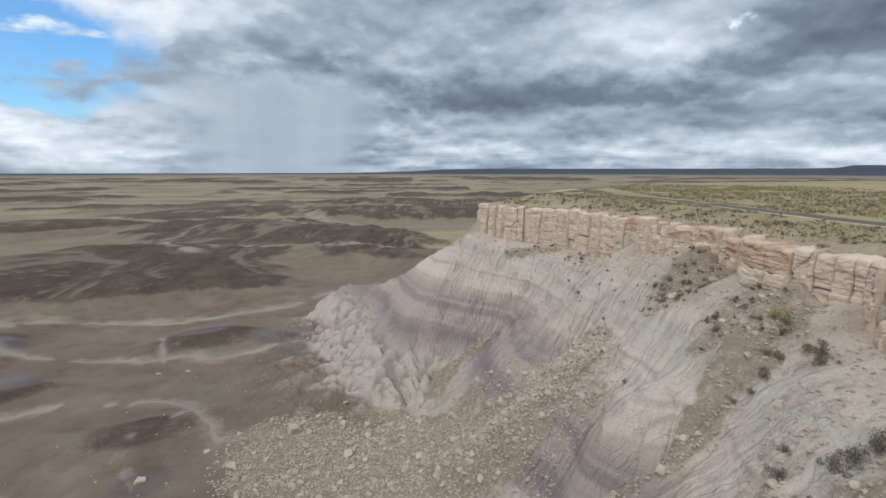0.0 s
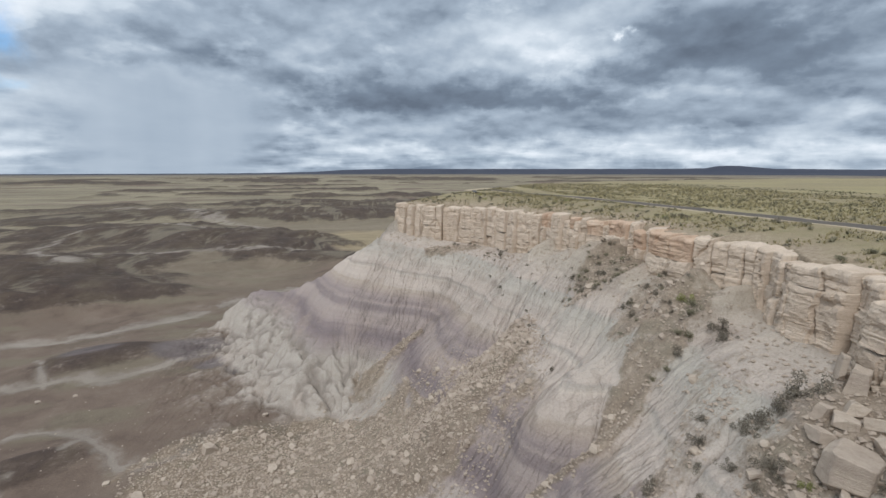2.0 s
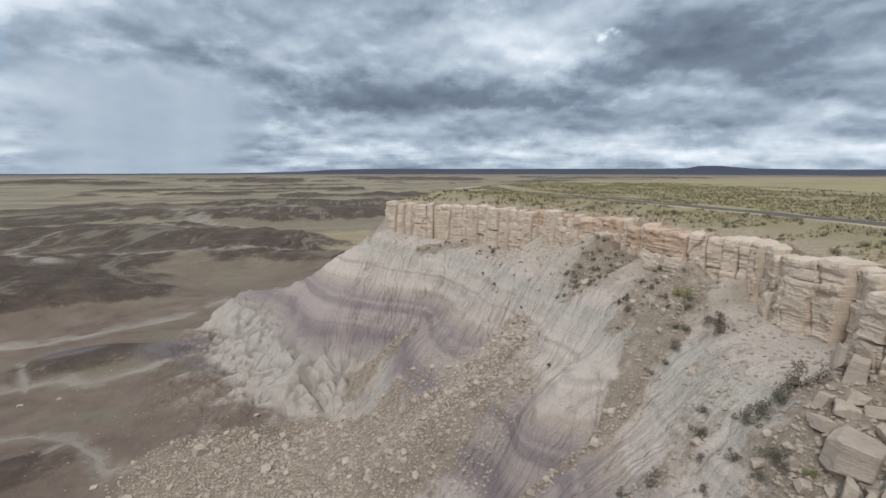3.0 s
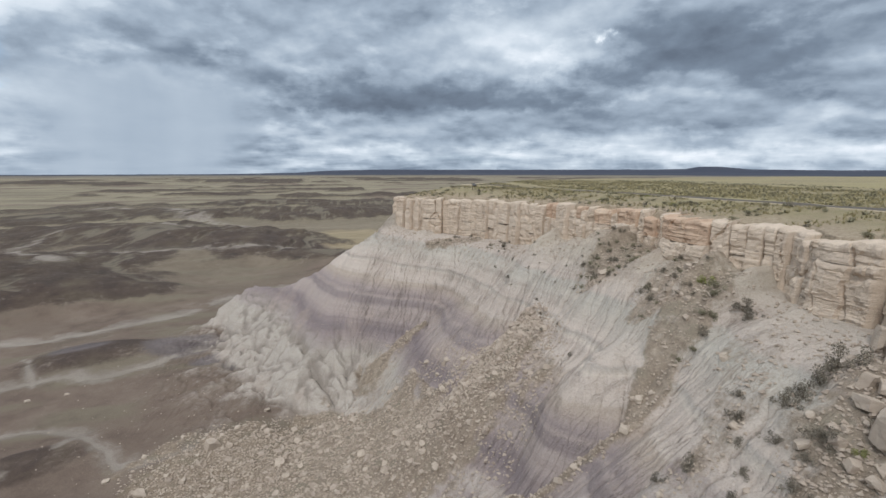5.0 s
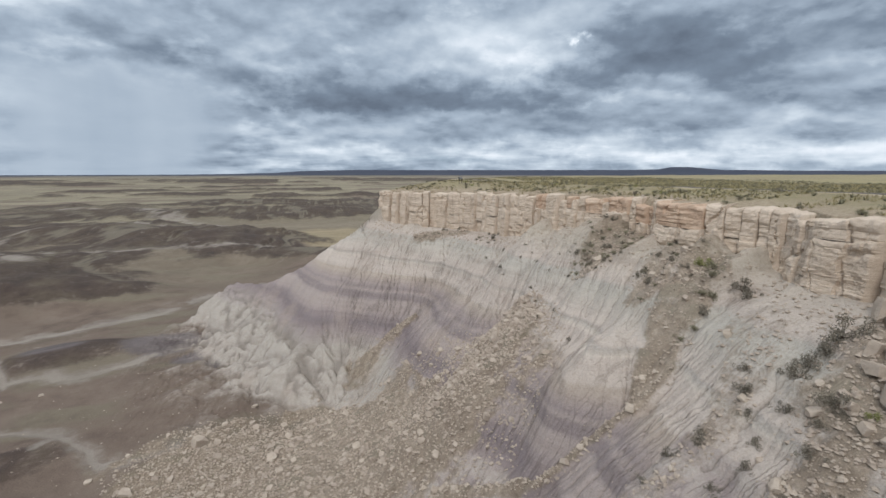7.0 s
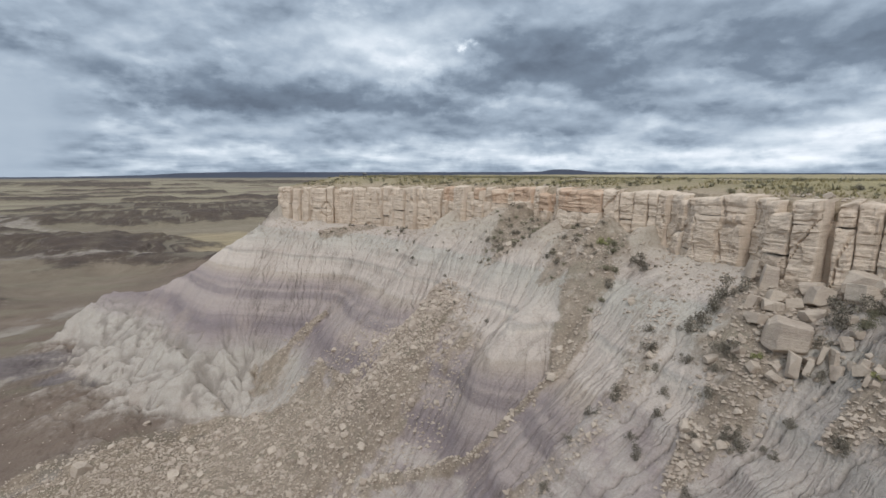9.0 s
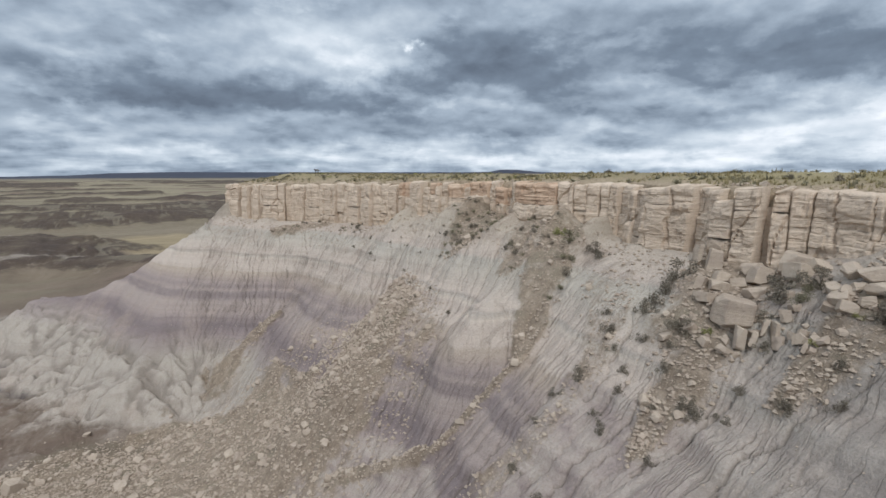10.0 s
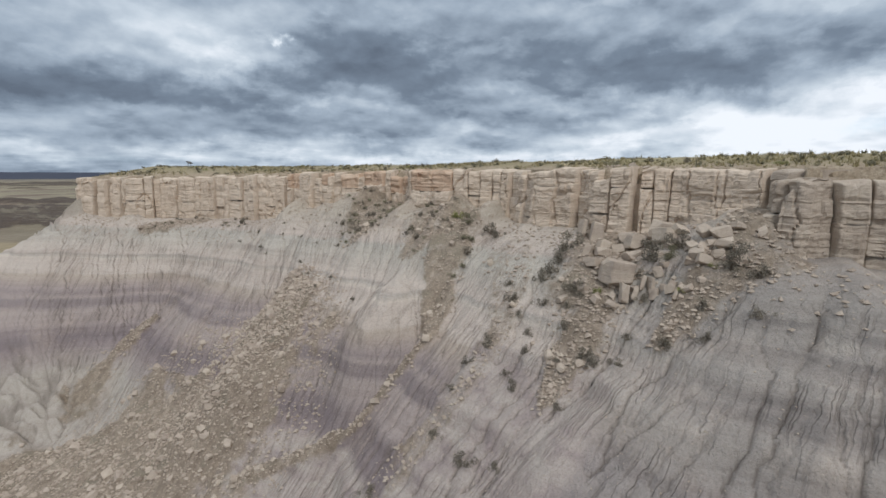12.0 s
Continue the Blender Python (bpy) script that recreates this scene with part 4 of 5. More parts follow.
for k, (s0, s1, stand, lower, gap_) in enumerate(plan):
    x_, y_ = along_line(RIM_LINE, (s0 + s1) / 2)
    z0 = foot_height(x_, y_) - 1.5
    z1 = float(mesa_height(np.array([x_]), np.array([y_]), np.array([0.5]))[0]) + 0.1 - lower
    red = 44 < y_ < 84 and rng.random() < 0.6
    mat = MAT_GREY if y_ < 12 else MAT_SAND
    cuts = [z0]
    if red or rng.random() < 0.2:
        cuts.append(z1 - rng.uniform(1.4, 2.6))
    elif z1 - z0 > 4 and rng.random() < 0.6:
        cuts.append(z0 + (z1 - z0) * rng.uniform(0.3, 0.75))
    cuts = sorted(cuts) + [z1]
    for c in range(len(cuts) - 1):
        upper = c == len(cuts) - 2
        me = cliff_column(s0 - 0.04, s1 - gap_ + 0.03, cuts[c] - (0.0 if c == 0 else 0.03), cuts[c + 1], stand + rng.uniform(-0.12, 0.12) + (rng.uniform(0.0, 0.35) if not upper else 0), MAT_RED if red and upper else mat, k * 7 + c, RIM_LINE, 0.085 if y_ < 36 else 0.12 if y_ < 66 else 0.16)
        part("sandstone_block", me, None, cap)
s = 0.0
while s < lengths(BACK_LINE)[-1] - 3:
    s1 = s + rng.uniform(1.5, 3.6)
    part("sandstone_block", cliff_column(s, s1, 23.0, 30.9 + rng.uniform(-0.4, 0.3), rng.uniform(-0.3, 0.3), MAT_SAND, int(s * 10), BACK_LINE, 0.3), None, cap)
    s = s1


# ---------------------------------------------------------------- boulders
def boulder_mesh(seed, stretch=(1, 0.85, 0.7), cuts=11, name="boulder"):
    """An angular block: a cuboid broken along random planes, with worn edges and bedding."""
    r = np.random.default_rng(seed)
    bm = bmesh.new()
    bmesh.ops.create_cube(bm, size=1.0)
    for v in bm.verts:
        v.co = Vector(np.array(v.co) * np.array(stretch) * r.uniform(0.85, 1.1, 3))
    for _ in range(cuts):
        n_ = Vector(r.normal(size=3)).normalized()
        reach = max(v.co.dot(n_) for v in bm.verts)
        geom = bm.verts[:] + bm.edges[:] + bm.faces[:]
        cut = bmesh.ops.bisect_plane(bm, geom=geom, plane_co=n_ * reach * r.uniform(0.62, 0.86), plane_no=n_, clear_outer=True)
        bmesh.ops.holes_fill(bm, edges=[e for e in cut["geom_cut"] if isinstance(e, bmesh.types.BMEdge)])
    bmesh.ops.remove_doubles(bm, verts=bm.verts, dist=0.02)
    bmesh.ops.bevel(bm, geom=list(bm.edges), offset=0.022, segments=1, affect="EDGES")
    bmesh.ops.triangulate(bm, faces=bm.faces)
    for _ in range(2):
        bmesh.ops.subdivide_edges(bm, edges=[e for e in bm.edges if e.calc_length() > 0.2], cuts=1)
        bmesh.ops.triangulate(bm, faces=bm.faces)
    for v in bm.verts:
        v.co += Vector(noise.noise_vector(v.co * 4.0 + Vector((seed, 0, 0)))) * 0.022
    bmesh.ops.recalc_face_normals(bm, faces=bm.faces)
    me = bpy.data.meshes.new(name)
    bm.to_mesh(me)
    bm.free()
    me.materials.append(MAT_ROCK)
    return me


BOULDERS = [boulder_mesh(100 + k, ((1, 0.9, 0.8), (1, 0.75, 0.62), (1, 0.95, 0.6), (0.9, 0.8, 0.95))[k % 4]) for k in range(12)]


def place_rock(me, x, y, size, turn=(0, 0, 0), sink=0.22, lift=0.0, scale=(1, 1, 1), label="angular tan sandstone boulder fallen from the caprock", group="boulders on the talus slope"):
    ob = tagged(new("boulder", me), label, "boulder", group)
    ob.matrix_world = Matrix.Translation((x, y, float(zat(x, y)[0]) + size * scale[2] * (0.33 - sink) + lift)) @ Euler(turn).to_matrix().to_4x4() @ Matrix.Diagonal((size * scale[0], size * scale[1], size * scale[2], 1))
    return ob


# the recent rockfall under the pillar: (x, y, width, height, yaw, lean)
BLOCKS = [boulder_mesh(400 + k, (1.0, 0.85, 0.8), 5) for k in range(5)]
FALL_LARGE = [
    (22.6, 19.1, 3.1, 2.7, 0.5, 0.15), (27.2, 19.6, 1.7, 1.9, 0.9, 0.35), (28.2, 17.7, 2.4, 2.4, 0.2, 0.1), (26.2, 16.9, 1.6, 1.8, 1.2, 0.2), (28.2, 23.4, 1.6, 3.0, 0.6, 0.2), (28.3, 20.6, 1.5, 1.5, 1.8, 0.3),
    (24.6, 22.5, 0.9, 1.5, 0.4, 0.2), (24.9, 21.4, 1.5, 1.0, 0.8, 0.1), (25.9, 20.5, 1.1, 1.1, 2.1, 0.3), (23.5, 21.5, 1.4, 1.1, 1.4, 0.2), (24.9, 18.8, 1.6, 1.1, 2.6, 0.2), (26.3, 21.9, 1.3, 1.2, 0.9, 0.4)]
FALL_SLABS = [
    (20.9, 17.8, 1.2, 1.8, 0.7, 0.1), (21.1, 17.0, 0.8, 1.4, 0.3, 0.25), (21.9, 16.2, 0.7, 1.5, 0.9, 0.1), (21.4, 15.8, 0.7, 1.2, 1.2, 0.35), (21.9, 16.8, 0.7, 1.4, 0.5, 0.2), (22.9, 16.1, 0.7, 1.0, 1.9, 0.3),
    (20.4, 14.1, 0.5, 0.9, 0.4, 0.3), (21.8, 15.3, 0.5, 0.9, 1.1, 0.25), (29.2, 25.4, 1.2, 2.2, 0.8, 0.15)]
FALL_SMALL = [
    (21.8, 14.7, 0.7), (21.4, 14.7, 0.9), (23.1, 13.6, 1.4), (23.5, 13.3, 0.9), (22.4, 13.0, 1.0), (22.7, 12.3, 0.9), (22.7, 11.9, 0.5), (26.8, 15.9, 1.1), (25.8, 15.4, 0.9), (20.5, 22.5, 0.9), (21.6, 21.8, 0.6),
    (20.4, 19.6, 0.8), (23.4, 12.0, 1.0), (23.7, 12.9, 0.7), (22.9, 13.9, 0.8), (20.3, 18.4, 0.9), (24.4, 12.6, 1.3), (24.1, 14.2, 0.9), (25.0, 13.6, 1.1), (24.8, 11.6, 0.9)]
for k, (x_, y_, wide, tall, yaw, lean) in enumerate(FALL_LARGE):
    place_rock(BLOCKS[k % 5], x_, y_, wide * 0.9, (lean, lean * 0.6, yaw), 0.16, 0, (1, 1, tall / wide), "large pale sandstone block in the rockfall", "rockfall under the pillar")
for k, (x_, y_, wide, tall, yaw, lean) in enumerate(FALL_SLABS):
    place_rock(BLOCKS[(k + 2) % 5], x_, y_, wide, (lean, lean, yaw), 0.05, 0.1, (1, 0.5, tall / wide), "flat sandstone slab standing on edge in the rockfall", "rockfall under the pillar")
for k, (x_, y_, wide) in enumerate(FALL_SMALL):
    place_rock((BLOCKS + BOULDERS)[k * 5 % 17], x_, y_, wide * 1.1, (0.2 + 0.1 * (k % 4), 0.3, k * 1.7), 0.15, 0, (1, 0.9, 0.8), "angular sandstone block fallen against the foot of the cliff", "rockfall under the pillar")
for x_, y_, size, tall in ((-24.5, 74.2, 1.9, 1.5), (-31.4, 66.1, 1.6, 0.7), (-43.5, 63.5, 1.5, 0.6), (-37, 70, 1.0, 0.7), (-22, 79.5, 1.2, 0.8), (-18, 84, 1.0, 0.9), (-17, 70, 1.1, 0.8), (-62, 100, 0.9, 0.6), (-56, 101, 0.8, 0.6), (-14, 66, 1.4, 0.9), (-12, 73, 1.3, 0.8)):
    place_rock(BOULDERS[int(x_ * 7) % 12], x_, y_, size, (0.1, 0.2, x_), 0.2, 0, (1, 1, tall), "lone pale boulder on the brown flat", "boulders on the talus slope")

r = np.random.default_rng(21)


def fan_points(n, line, half, spread_=0.85):
    acc = lengths(line)
    s_ = r.uniform(0, acc[-1], n)
    h = np.interp(s_, acc, half)
    p = along_line(line, s_)
    ang, rad = r.uniform(0, 2 * np.pi, n), h * spread_ * np.sqrt(r.uniform(0, 1, n))
    return p[:, 0] + rad * np.cos(ang), p[:, 1] + rad * np.sin(ang)


for (line, half), n in zip(FANS, (60, 16, 20, 8, 6, 10, 4, 6, 10)):
    px_, py_ = fan_points(n, line, half)
    for x_, y_ in zip(px_, py_):
        size = 0.45 + 0.45 * r.random() ** 2 + (0.6 * r.random() if r.random() < 0.12 else 0)
        place_rock(BOULDERS[r.integers(12)], x_, y_, size, tuple(r.uniform(-0.7, 0.7, 2)) + (r.uniform(0, 6.3),), 0.2)

# smaller rubble, joined
shapes = []
for k in range(8):
    q = np.random.default_rng(300 + k)
    v = np.array([(1, 0, 0), (-1, 0, 0), (0, 1, 0), (0, -1, 0), (0, 0, 1), (0, 0, -1)], float) * q.uniform(0.6, 1.1, (6, 1)) + q.normal(0, 0.16, (6, 3))
    shapes.append(v * np.array([0.5, 0.42, 0.34]))
OCTA = np.array([(0, 2, 4), (2, 1, 4), (1, 3, 4), (3, 0, 4), (2, 0, 5), (1, 2, 5), (3, 1, 5), (0, 3, 5)])


def rubble(name, px_, py_, sizes, mat, label, category):
    pz_ = zat(px_, py_)
    verts, faces = [], []
    for k in range(len(px_)):
        a_ = r.uniform(0, 6.3)
        c, sn = math.cos(a_), math.sin(a_)
        v = shapes[k % 8] * sizes[k]
        v = np.stack([v[:, 0] * c - v[:, 1] * sn, v[:, 0] * sn + v[:, 1] * c, v[:, 2]], -1) + (px_[k], py_[k], pz_[k] + sizes[k] * 0.1)
        faces.append(OCTA + 6 * k)
        verts.append(v)
    me = arrays_mesh(name, np.concatenate(verts), np.concatenate(faces), mat, flat=True)
    return tagged(new(name, me), label, category, kind="stuff")


bx, by, bs = [], [], []
for (line, half), n in zip(FANS, (20000, 700, 1500, 600, 300, 700, 350, 500, 600)):
    px_, py_ = fan_points(n, line, half, 1.05)
    bx.append(px_), by.append(py_), bs.append(0.12 + 0.46 * r.random(n) ** 2.6)
rubble("talus_rubble", np.concatenate(bx), np.concatenate(by), np.concatenate(bs), MAT_ROCK, "small angular sandstone rubble scattered over the talus", "rubble")

bs_ = r.uniform(0, FOOT_S[-1] - 26, 3200)
away = np.abs(r.normal(0, 3.2, 3200))
bp = along_line(FOOT, bs_)
bx, by = bp[:, 0] - away * 0.95, bp[:, 1] - away * 0.25 + r.normal(0, 0.6, 3200)
keep = ~within(bx, by, RIM + BACK)
rubble("cliff_foot_rubble", bx[keep], by[keep], 0.10 + 0.5 * r.random(keep.sum()) ** 3.2, MAT_ROCK, "broken tan sandstone rubble along the foot of the cliff", "rubble")
bx, by = r.uniform(-14, 31, 9000), r.uniform(6, 122, 9000)
bz = zat(bx, by)
keep = (bz > 1) & (bz < 27) & ~within(bx, by, RIM + BACK)
rubble("slope_pebbles", bx[keep], by[keep], 0.05 + 0.16 * r.random(keep.sum()) ** 2, MAT_ROCK, "scattered small stones over the clay slopes", "stones")
bx, by = r.normal(-22, 20, 700), r.normal(80, 16, 700)
keep = zat(bx, by) < 3
rubble("flat_stones", bx[keep], by[keep], 0.10 + 0.35 * r.random(keep.sum()) ** 3, MAT_ROCK, "scattered pale stones on the brown flat", "stones")


# ---------------------------------------------------------------- plants
def shrub_meshes(seed, mat, leaves=900, tall=0.75):
    """A rounded, gappy desert shrub one metre across: many small leaf clumps on bent stems."""
    q = np.random.default_rng(seed)
    verts, faces, stems, sfaces = [], [], [], []
    lobes = q.normal(0, 1, (11, 3)) * (0.26, 0.26, 0.16) + (0, 0, tall * 0.42)
    size = q.uniform(0.13, 0.24, 11)
    for k in range(leaves):
        j = q.integers(11)
        d = q.normal(size=3)
        c = lobes[j] + d / np.linalg.norm(d) * size[j] * q.uniform(0.55, 1.05)
        c[2] = max(c[2], 0.02)
        a_, b_ = q.normal(size=3), q.normal(size=3)
        a_, b_ = a_ / np.linalg.norm(a_) * 0.036, b_ / np.linalg.norm(b_) * 0.022
        n = len(verts)
        verts += [c - a_, c + b_, c + a_, c - b_]
        faces.append((n, n + 1, n + 2, n + 3))
    for j in range(11):
        tip, n = lobes[j], len(stems)
        for f, rad in ((0, 0.018), (0.5, 0.013), (1, 0.005)):
            c = np.array([tip[0] * f**1.3, tip[1] * f**1.3, tip[2] * f - 0.05 * (1 - f)])
            stems += [c + (rad, 0, 0), c + (-rad * 0.5, rad * 0.87, 0), c + (-rad * 0.5, -rad * 0.87, 0)]
        for t in (0, 3):
            for e in range(3):
                sfaces.append((n + t + e, n + t + (e + 1) % 3, n + t + 3 + (e + 1) % 3, n + t + 3 + e))
    return arrays_mesh("foliage", verts, faces, mat, True), arrays_mesh("woody_base", stems, sfaces, MAT_STEM)


def shrub(seed, mat, label, category, tall=0.75, leaves=900):
    thing = tagged(new("shrub"), label, category, "shrubs of the slope and mesa rim")
    leaf, stem = shrub_meshes(seed, mat, leaves, tall)
    part("foliage", leaf, None, thing)
    part("woody_base", stem, None, thing)
    return thing


KINDS = [shrub(1, MAT_SAGE, "grey-green sagebrush rooted in sandy debris", "shrub"), shrub(2, MAT_SAGE, "grey-green sagebrush rooted in sandy debris", "shrub", 0.6),
         shrub(3, MAT_DRY, "dark dry brush clinging to the clay slope", "shrub", 0.7, 1100), shrub(4, MAT_DRY, "dark dry brush clinging to the clay slope", "shrub", 0.85, 1100),
         shrub(5, MAT_GREEN, "fresh yellow-green bush among fallen blocks", "shrub", 0.7)]
used = set()


def plant(kind, x, y, size, squat=1.0):
    m = Matrix.Translation((x, y, float(zat(x, y)[0]) - 0.04 * size)) @ Matrix.Rotation(x * 7.3 + y * 3.1, 4, "Z") @ Matrix.Diagonal((size, size, size * squat, 1))
    if kind not in used:
        used.add(kind)
        KINDS[kind].matrix_basis = m
        return KINDS[kind]
    ob = copy_thing(KINDS[kind], m)
    ob.matrix_basis = m
    return ob


NEAR_BRUSH = (  # x, y, width, kind
    (23.9, 17.1, 2.1, 3), (23.9, 15.8, 1.3, 0), (22.8, 17.3, 1.0, 3), (25.0, 15.2, 1.9, 3), (25.6, 25.0, 2.3, 3), (24.6, 25.2, 1.7, 2), (22.6, 25.5, 1.5, 2), (23.5, 25.3, 1.5, 2), (20.7, 21.2, 1.6, 3), (20.9, 22.0, 1.2, 2),
    (19.9, 21.7, 0.8, 2), (21.0, 19.9, 0.8, 4), (22.0, 12.3, 0.6, 4), (20.9, 13.8, 0.7, 4), (21.1, 16.3, 0.9, 2), (19.8, 12.2, 1.0, 2), (22.6, 10.9, 2.0, 3), (22.0, 9.6, 1.4, 2), (22.0, 11.3, 1.1, 2), (24.8, 15.8, 1.1, 0), (17.0, 18.9, 1.1, 3))
GULLY_BRUSH = (
    (26.3, 44.9, 1.0, 2), (25.8, 88.9, 1.5, 3), (27.2, 60.8, 1.1, 2), (17.2, 23.7, 0.9, 2), (15.4, 24.3, 0.7, 2), (21.7, 28.5, 0.9, 2), (20.6, 27.4, 0.8, 2), (19.6, 26.0, 0.8, 2), (29.6, 41.2, 1.7, 4), (29.0, 39.4, 1.5, 0),
    (28.0, 38.6, 1.3, 0), (27.2, 37.4, 1.1, 1), (26.4, 37.9, 1.0, 0), (25.6, 36.6, 1.2, 3), (29.8, 36.5, 1.8, 3), (28.9, 35.4, 1.3, 2), (24.4, 36.2, 0.9, 0), (23.2, 36.4, 0.8, 1), (16.9, 16.2, 0.7, 3), (16.4, 20.6, 0.7, 2), (18.6, 24.4, 0.8, 2), (20.2, 24.0, 1.0, 2))
SLOPE_BRUSH = ((17.2, 18.2, 1.3, 2), (9.6, 23.8, 1.4, 3), (14.5, 23.1, 1.0, 3), (18.5, 21.1, 1.1, 2), (17.5, 13.7, 1.2, 2), (17.0, 27.3, 1.2, 3), (15.5, 28.3, 0.9, 3), (10.6, 27.2, 0.9, 2), (9.7, 21.0, 0.7, 2), (14.0, 19.1, 0.7, 2), (20.7, 27.2, 1.0, 3), (18.6, 16.4, 0.8, 2), (17.9, 11.4, 0.9, 2), (19.3, 9.1, 1.0, 2), (6.7, 30.0, 1.0, 2), (13.4, 28.0, 0.7, 3))
for x_, y_, size, kind in NEAR_BRUSH + GULLY_BRUSH + SLOPE_BRUSH:
    plant(kind, x_, y_, size)
q = np.random.default_rng(33)
for line, half, n in (([(34, 60), (29, 57), (25, 54)], (6, 5, 2), 62), ([(31, 46), (26, 43)], (4, 3), 20), ([(23, 100), (15, 103)], (3, 2), 14), ([(28, 92), (24, 90)], (3, 2), 10)):
    acc = lengths(line)
    for _ in range(n):
        s_ = q.uniform(0, acc[-1])
        c = along_line(line, s_)
        h, a_ = float(np.interp(s_, acc, half)) * math.sqrt(q.random()), q.uniform(0, 6.3)
        x_, y_ = c[0] + h * math.cos(a_), c[1] + h * math.sin(a_)
        if not within(np.array(x_), np.array(y_), RIM + BACK):
            plant(int(q.choice([0, 1, 2, 2, 3])), x_, y_, q.uniform(0.45, 1.0), 0.85)
for _ in range(26):
    x_, y_ = q.uniform(16, 27), q.uniform(48, 92)
    if 17 < zat(x_, y_)[0] < 26:
        plant(2, x_, y_, q.uniform(0.4, 0.7))
count = 0
while count < 190:  # along the rim of the mesa
    s_ = q.uniform(0, lengths(RIM)[-2])
    c = along_line(RIM_LINE, s_) - outward(RIM_LINE, np.array(s_)) * q.uniform(2.2, 15)
    if within(np.array(c[0]), np.array(c[1]), RIM + BACK):
        plant(int(q.choice([0, 0, 1, 1, 2, 4], p=[0.25, 0.2, 0.2, 0.15, 0.12, 0.08])), c[0], c[1], q.uniform(0.5, 1.2), 0.7)
        count += 1

# further brush and bunch grass of the mesa top, joined
def tufts(name, px_, py_, sizes, blades, wide, mat, label, category, lean=0.5):
    n = len(px_)
    pz_ = zat(px_, py_)
    a_ = q.uniform(0, 2 * np.pi, (n, blades))
    tilt = q.uniform(0.1, lean, (n, blades))
    hgt = sizes[:, None] * q.uniform(0.6, 1.0, (n, blades))
    root = np.stack([px_[:, None] + 0.25 * sizes[:, None] * np.cos(a_) * q.random((n, blades)), py_[:, None] + 0.25 * sizes[:, None] * np.sin(a_) * q.random((n, blades)), np.repeat(pz_[:, None], blades, 1) - 0.03], -1)
    side = np.stack([-np.sin(a_), np.cos(a_), 0 * a_], -1) * (sizes[:, None] * wide)[..., None]
    tip = root + np.stack([np.cos(a_) * np.sin(tilt), np.sin(a_) * np.sin(tilt), np.cos(tilt)], -1) * hgt[..., None]
    v = np.stack([root - side, root + side, tip], 2).reshape(-1, 3)
    f = np.arange(len(v)).reshape(-1, 3)
    return tagged(new(name, arrays_mesh(name, v, f, mat, True)), label, category, kind="stuff")


def top_points(n, x0, x1, y0, y1, near=2.0, clump=0.45):
    x_, y_ = q.uniform(x0, x1, n), q.uniform(y0, y1, n)
    keep = within(x_, y_, RIM + BACK) & (nearest(x_, y_, RIM + BACK, True)[0] > near) & ((x_ < 46.8) | (x_ > 54.8)) & (fbm(x_ / 7, y_ / 7, 3, 15) > clump)
    return x_[keep], y_[keep]


gx_, gy_ = top_points(42000, 10, 130, -8, 200, 3.0, 0.36)
tufts("bunch_grass", gx_, gy_, q.uniform(0.25, 0.5, len(gx_)), 6, 0.12, MAT_GRASS, "dry yellow bunch grass across the mesa top", "grass", 0.9)
gx_, gy_ = top_points(12000, 8, 50, -8, 132, 0.9, 0.40)
tufts("rim_grass", gx_, gy_, q.uniform(0.18, 0.42, len(gx_)), 6, 0.13, MAT_GRASS, "short dry grass and herbs along the mesa rim", "grass", 1.0)
gx_, gy_ = top_points(15000, 10, 150, -8, 210, 2.0, 0.40)
tufts("low_sagebrush", gx_, gy_, 0.22 + 0.5 * q.random(len(gx_)) ** 2, 12, 0.17, MAT_SAGE, "low grey-green sagebrush scattered over the mesa top", "brush", 1.3)


# ---------------------------------------------------------------- road and sign on the mesa
def ribbon(name, line, half, lift, mat, label):
    line = rounded(line, 2)
    s_ = np.arange(0, lengths(line)[-1], 2.0)
    c = along_line(line, s_)
    t = along_line(line, s_ + 0.5) - along_line(line, s_ - 0.5)
    t = t / np.hypot(t[:, 0], t[:, 1])[:, None]
    nrm = np.stack([-t[:, 1], t[:, 0]], -1)
    across = np.linspace(-half, half, 7)
    p = c[:, None] + nrm[:, None] * across[None, :, None]
    z_ = zat(p[..., 0].ravel(), p[..., 1].ravel()).reshape(p.shape[:2])
    z_ = np.maximum(z_, z_.max(1, keepdims=True) - 0.12) + lift
    z_[:, 0] -= 0.25
    z_[:, -1] -= 0.25
    idx = np.arange(z_.size).reshape(z_.shape)
    f = np.stack([idx[:-1, :-1], idx[:-1, 1:], idx[1:, 1:], idx[1:, :-1]], -1).reshape(-1, 4)[:, ::-1]
    return tagged(new(name, arrays_mesh(name, np.concatenate([p, z_[..., None]], -1).reshape(-1, 3), f, mat)), label, "road", kind="structure")


ROUTE = [(47, -90), (50.5, -30), (51, 20), (50.9, 50), (51, 80), (51, 100), (49.5, 116), (45, 130), (39, 140), (35, 147), (40, 154), (52, 158)]
ribbon("road_shoulder", ROUTE, 3.9, 0.06, MAT_SHOULDER, "pale gravel shoulder beside the mesa road")
ribbon("road", ROUTE, 2.9, 0.12, MAT_ROAD, "worn grey asphalt road across the mesa top")


def bar(name, size, at, mat, parent, turn=(0, 0, 0), label=""):
    bm = bmesh.new()
    bmesh.ops.create_cube(bm, size=1.0, matrix=Matrix.Translation(at) @ Euler(turn).to_matrix().to_4x4() @ Matrix.Diagonal((*size, 1)))
    bmesh.ops.bevel(bm, geom=list(bm.edges), offset=0.012, segments=1, affect="EDGES")
    return part(name, bm, mat, parent, label)


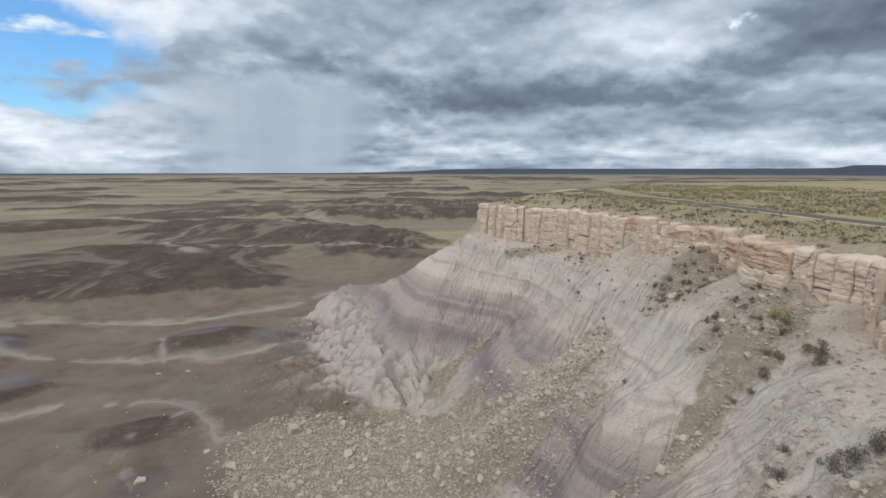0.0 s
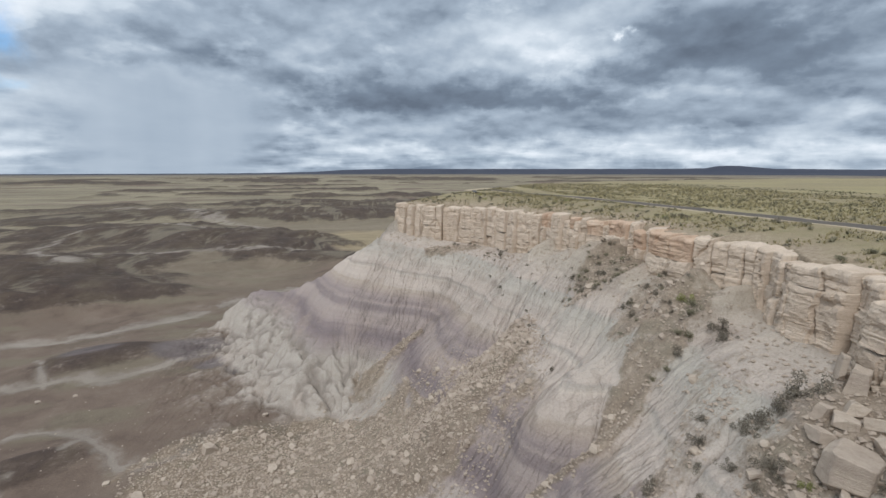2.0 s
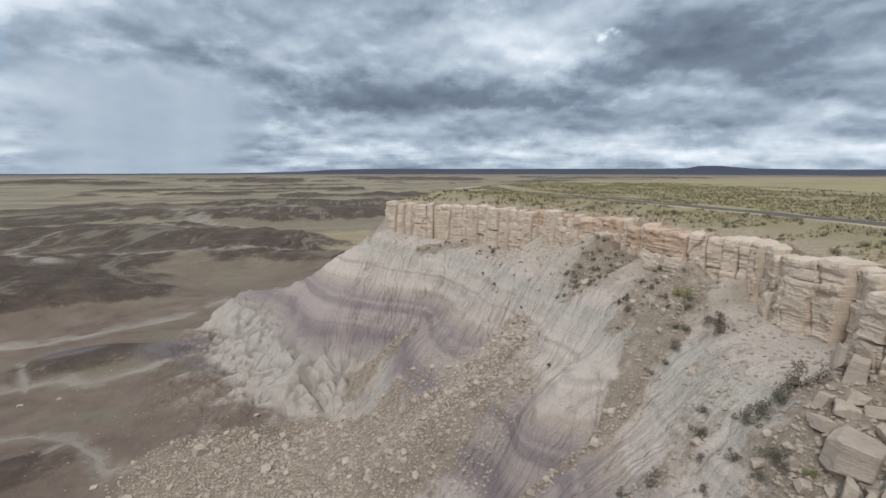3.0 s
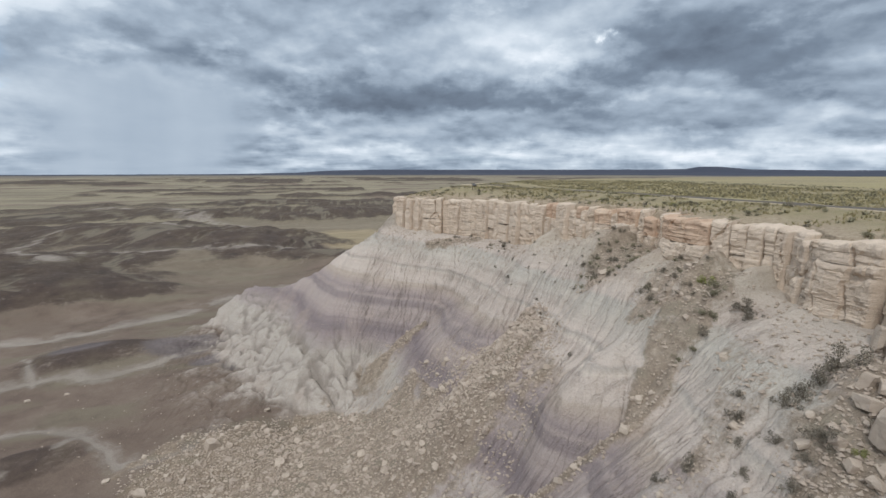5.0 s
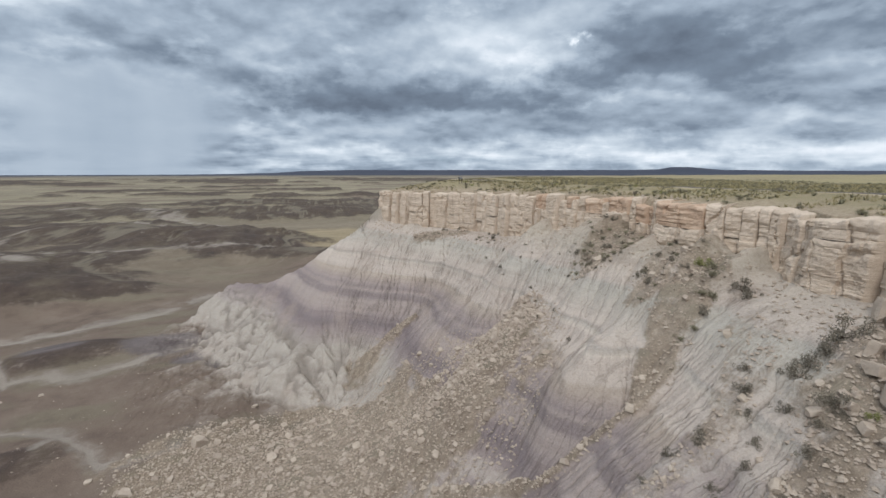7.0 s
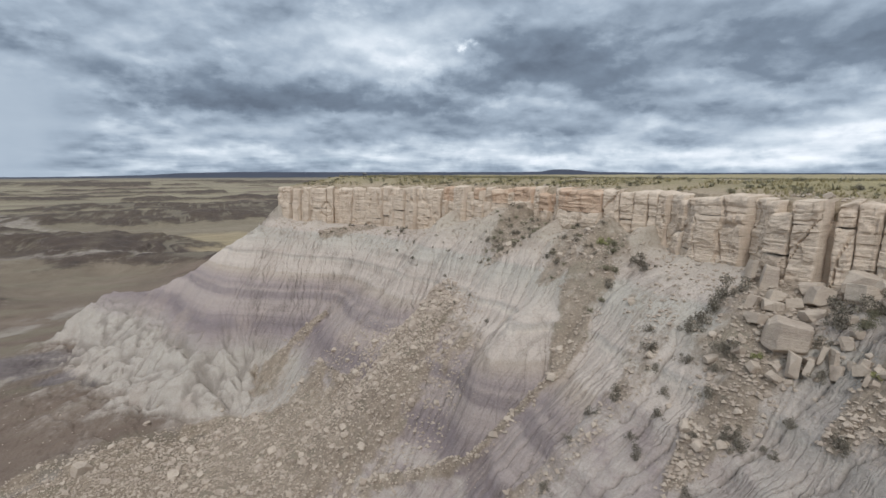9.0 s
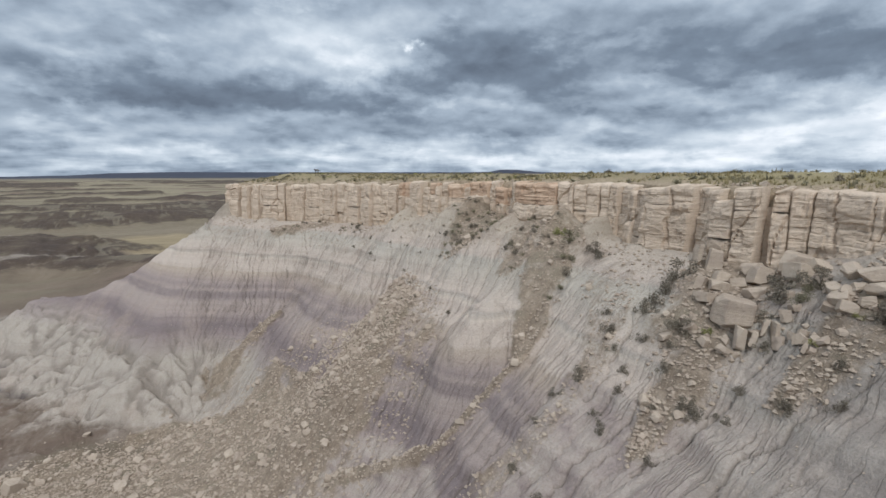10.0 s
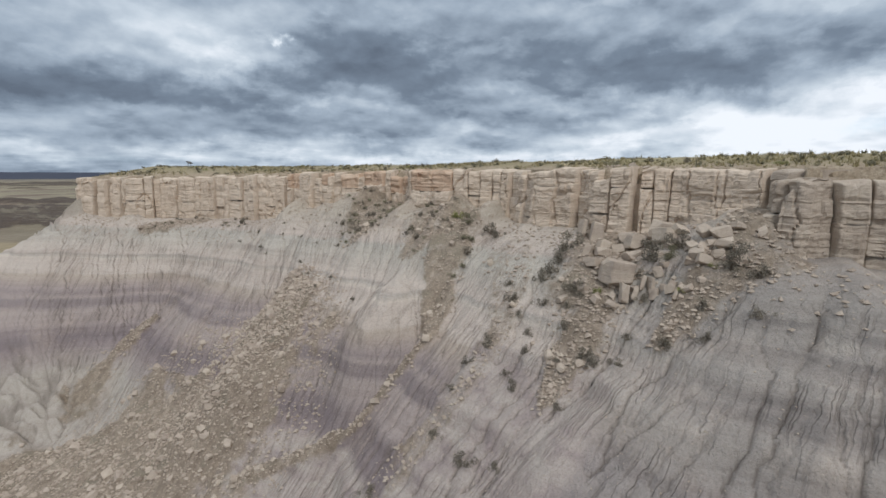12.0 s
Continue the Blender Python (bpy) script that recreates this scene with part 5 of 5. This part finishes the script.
sign = tagged(new("trail_sign"), "slanted dark exhibit sign on two posts near the rim", "sign")
sign.location = (27.15, 114.8, float(zat(27.15, 114.8)[0]))
sign.rotation_euler = (0, 0, 0.5)
bar("post", (0.09, 0.09, 1.25), (-0.42, 0, 0.58), MAT_STEEL, sign)
bar("post", (0.09, 0.09, 1.25), (0.42, 0, 0.58), MAT_STEEL, sign)
panel = bar("panel", (1.25, 0.85, 0.08), (0, -0.04, 1.3), MAT_STEEL, sign, (0.6, 0, 0))
bar("sign_face", (1.12, 0.72, 0.02), (0, -0.07, 1.345), MAT_PANEL, panel, (0.6, 0, 0), "faded dark printed face")


# loose blocks in the gullies and along the foot of the slope
q = np.random.default_rng(71)
for (cx, cy, wx, wy), n, small_, large in (((22.5, 19.5, 3.6, 4.2), 45, 0.25, 0.8), ((25.5, 14.2, 1.8, 2.4), 22, 0.25, 0.8), ((-12, 66, 13, 11), 16, 0.5, 1.15), ((9, 56, 7, 7), 12, 0.35, 0.9), ((26, 41, 3, 3), 16, 0.25, 0.7), ((12, 112, 4, 3), 8, 0.3, 0.8)):
    for _ in range(n):
        x_, y_ = q.normal(cx, wx * 0.6), q.normal(cy, wy * 0.6)
        if within(np.array(x_), np.array(y_), RIM + BACK):
            continue
        place_rock(BOULDERS[int(q.integers(12))], x_, y_, small_ + (large - small_) * q.random() ** 2.2, tuple(q.uniform(-0.5, 0.5, 2)) + (q.uniform(0, 6.3),), 0.26)

# the many further blocks of the big fan, joined
verts, faces, count = [], [], 0
fx, fy = fan_points(620, *FANS[0], 1.0)
for x_, y_, z_ in zip(fx, fy, zat(fx, fy)):
    me = BOULDERS[int(q.integers(12))]
    size = 0.35 + 0.7 * q.random() ** 2.4
    turn = np.array(Euler((q.uniform(-0.5, 0.5), q.uniform(-0.5, 0.5), q.uniform(0, 6.3))).to_matrix())
    co = np.array([v.co for v in me.vertices]) * size @ turn.T + (x_, y_, z_ + 0.08 * size)
    verts.append(co)
    faces += [tuple(i + count for i in f.vertices) for f in me.polygons]
    count += len(co)
tagged(new("talus_blocks", arrays_mesh("talus_blocks", np.concatenate(verts), faces, MAT_ROCK, True)), "angular tan sandstone blocks strewn thickly over the talus fan", "rubble", kind="stuff")
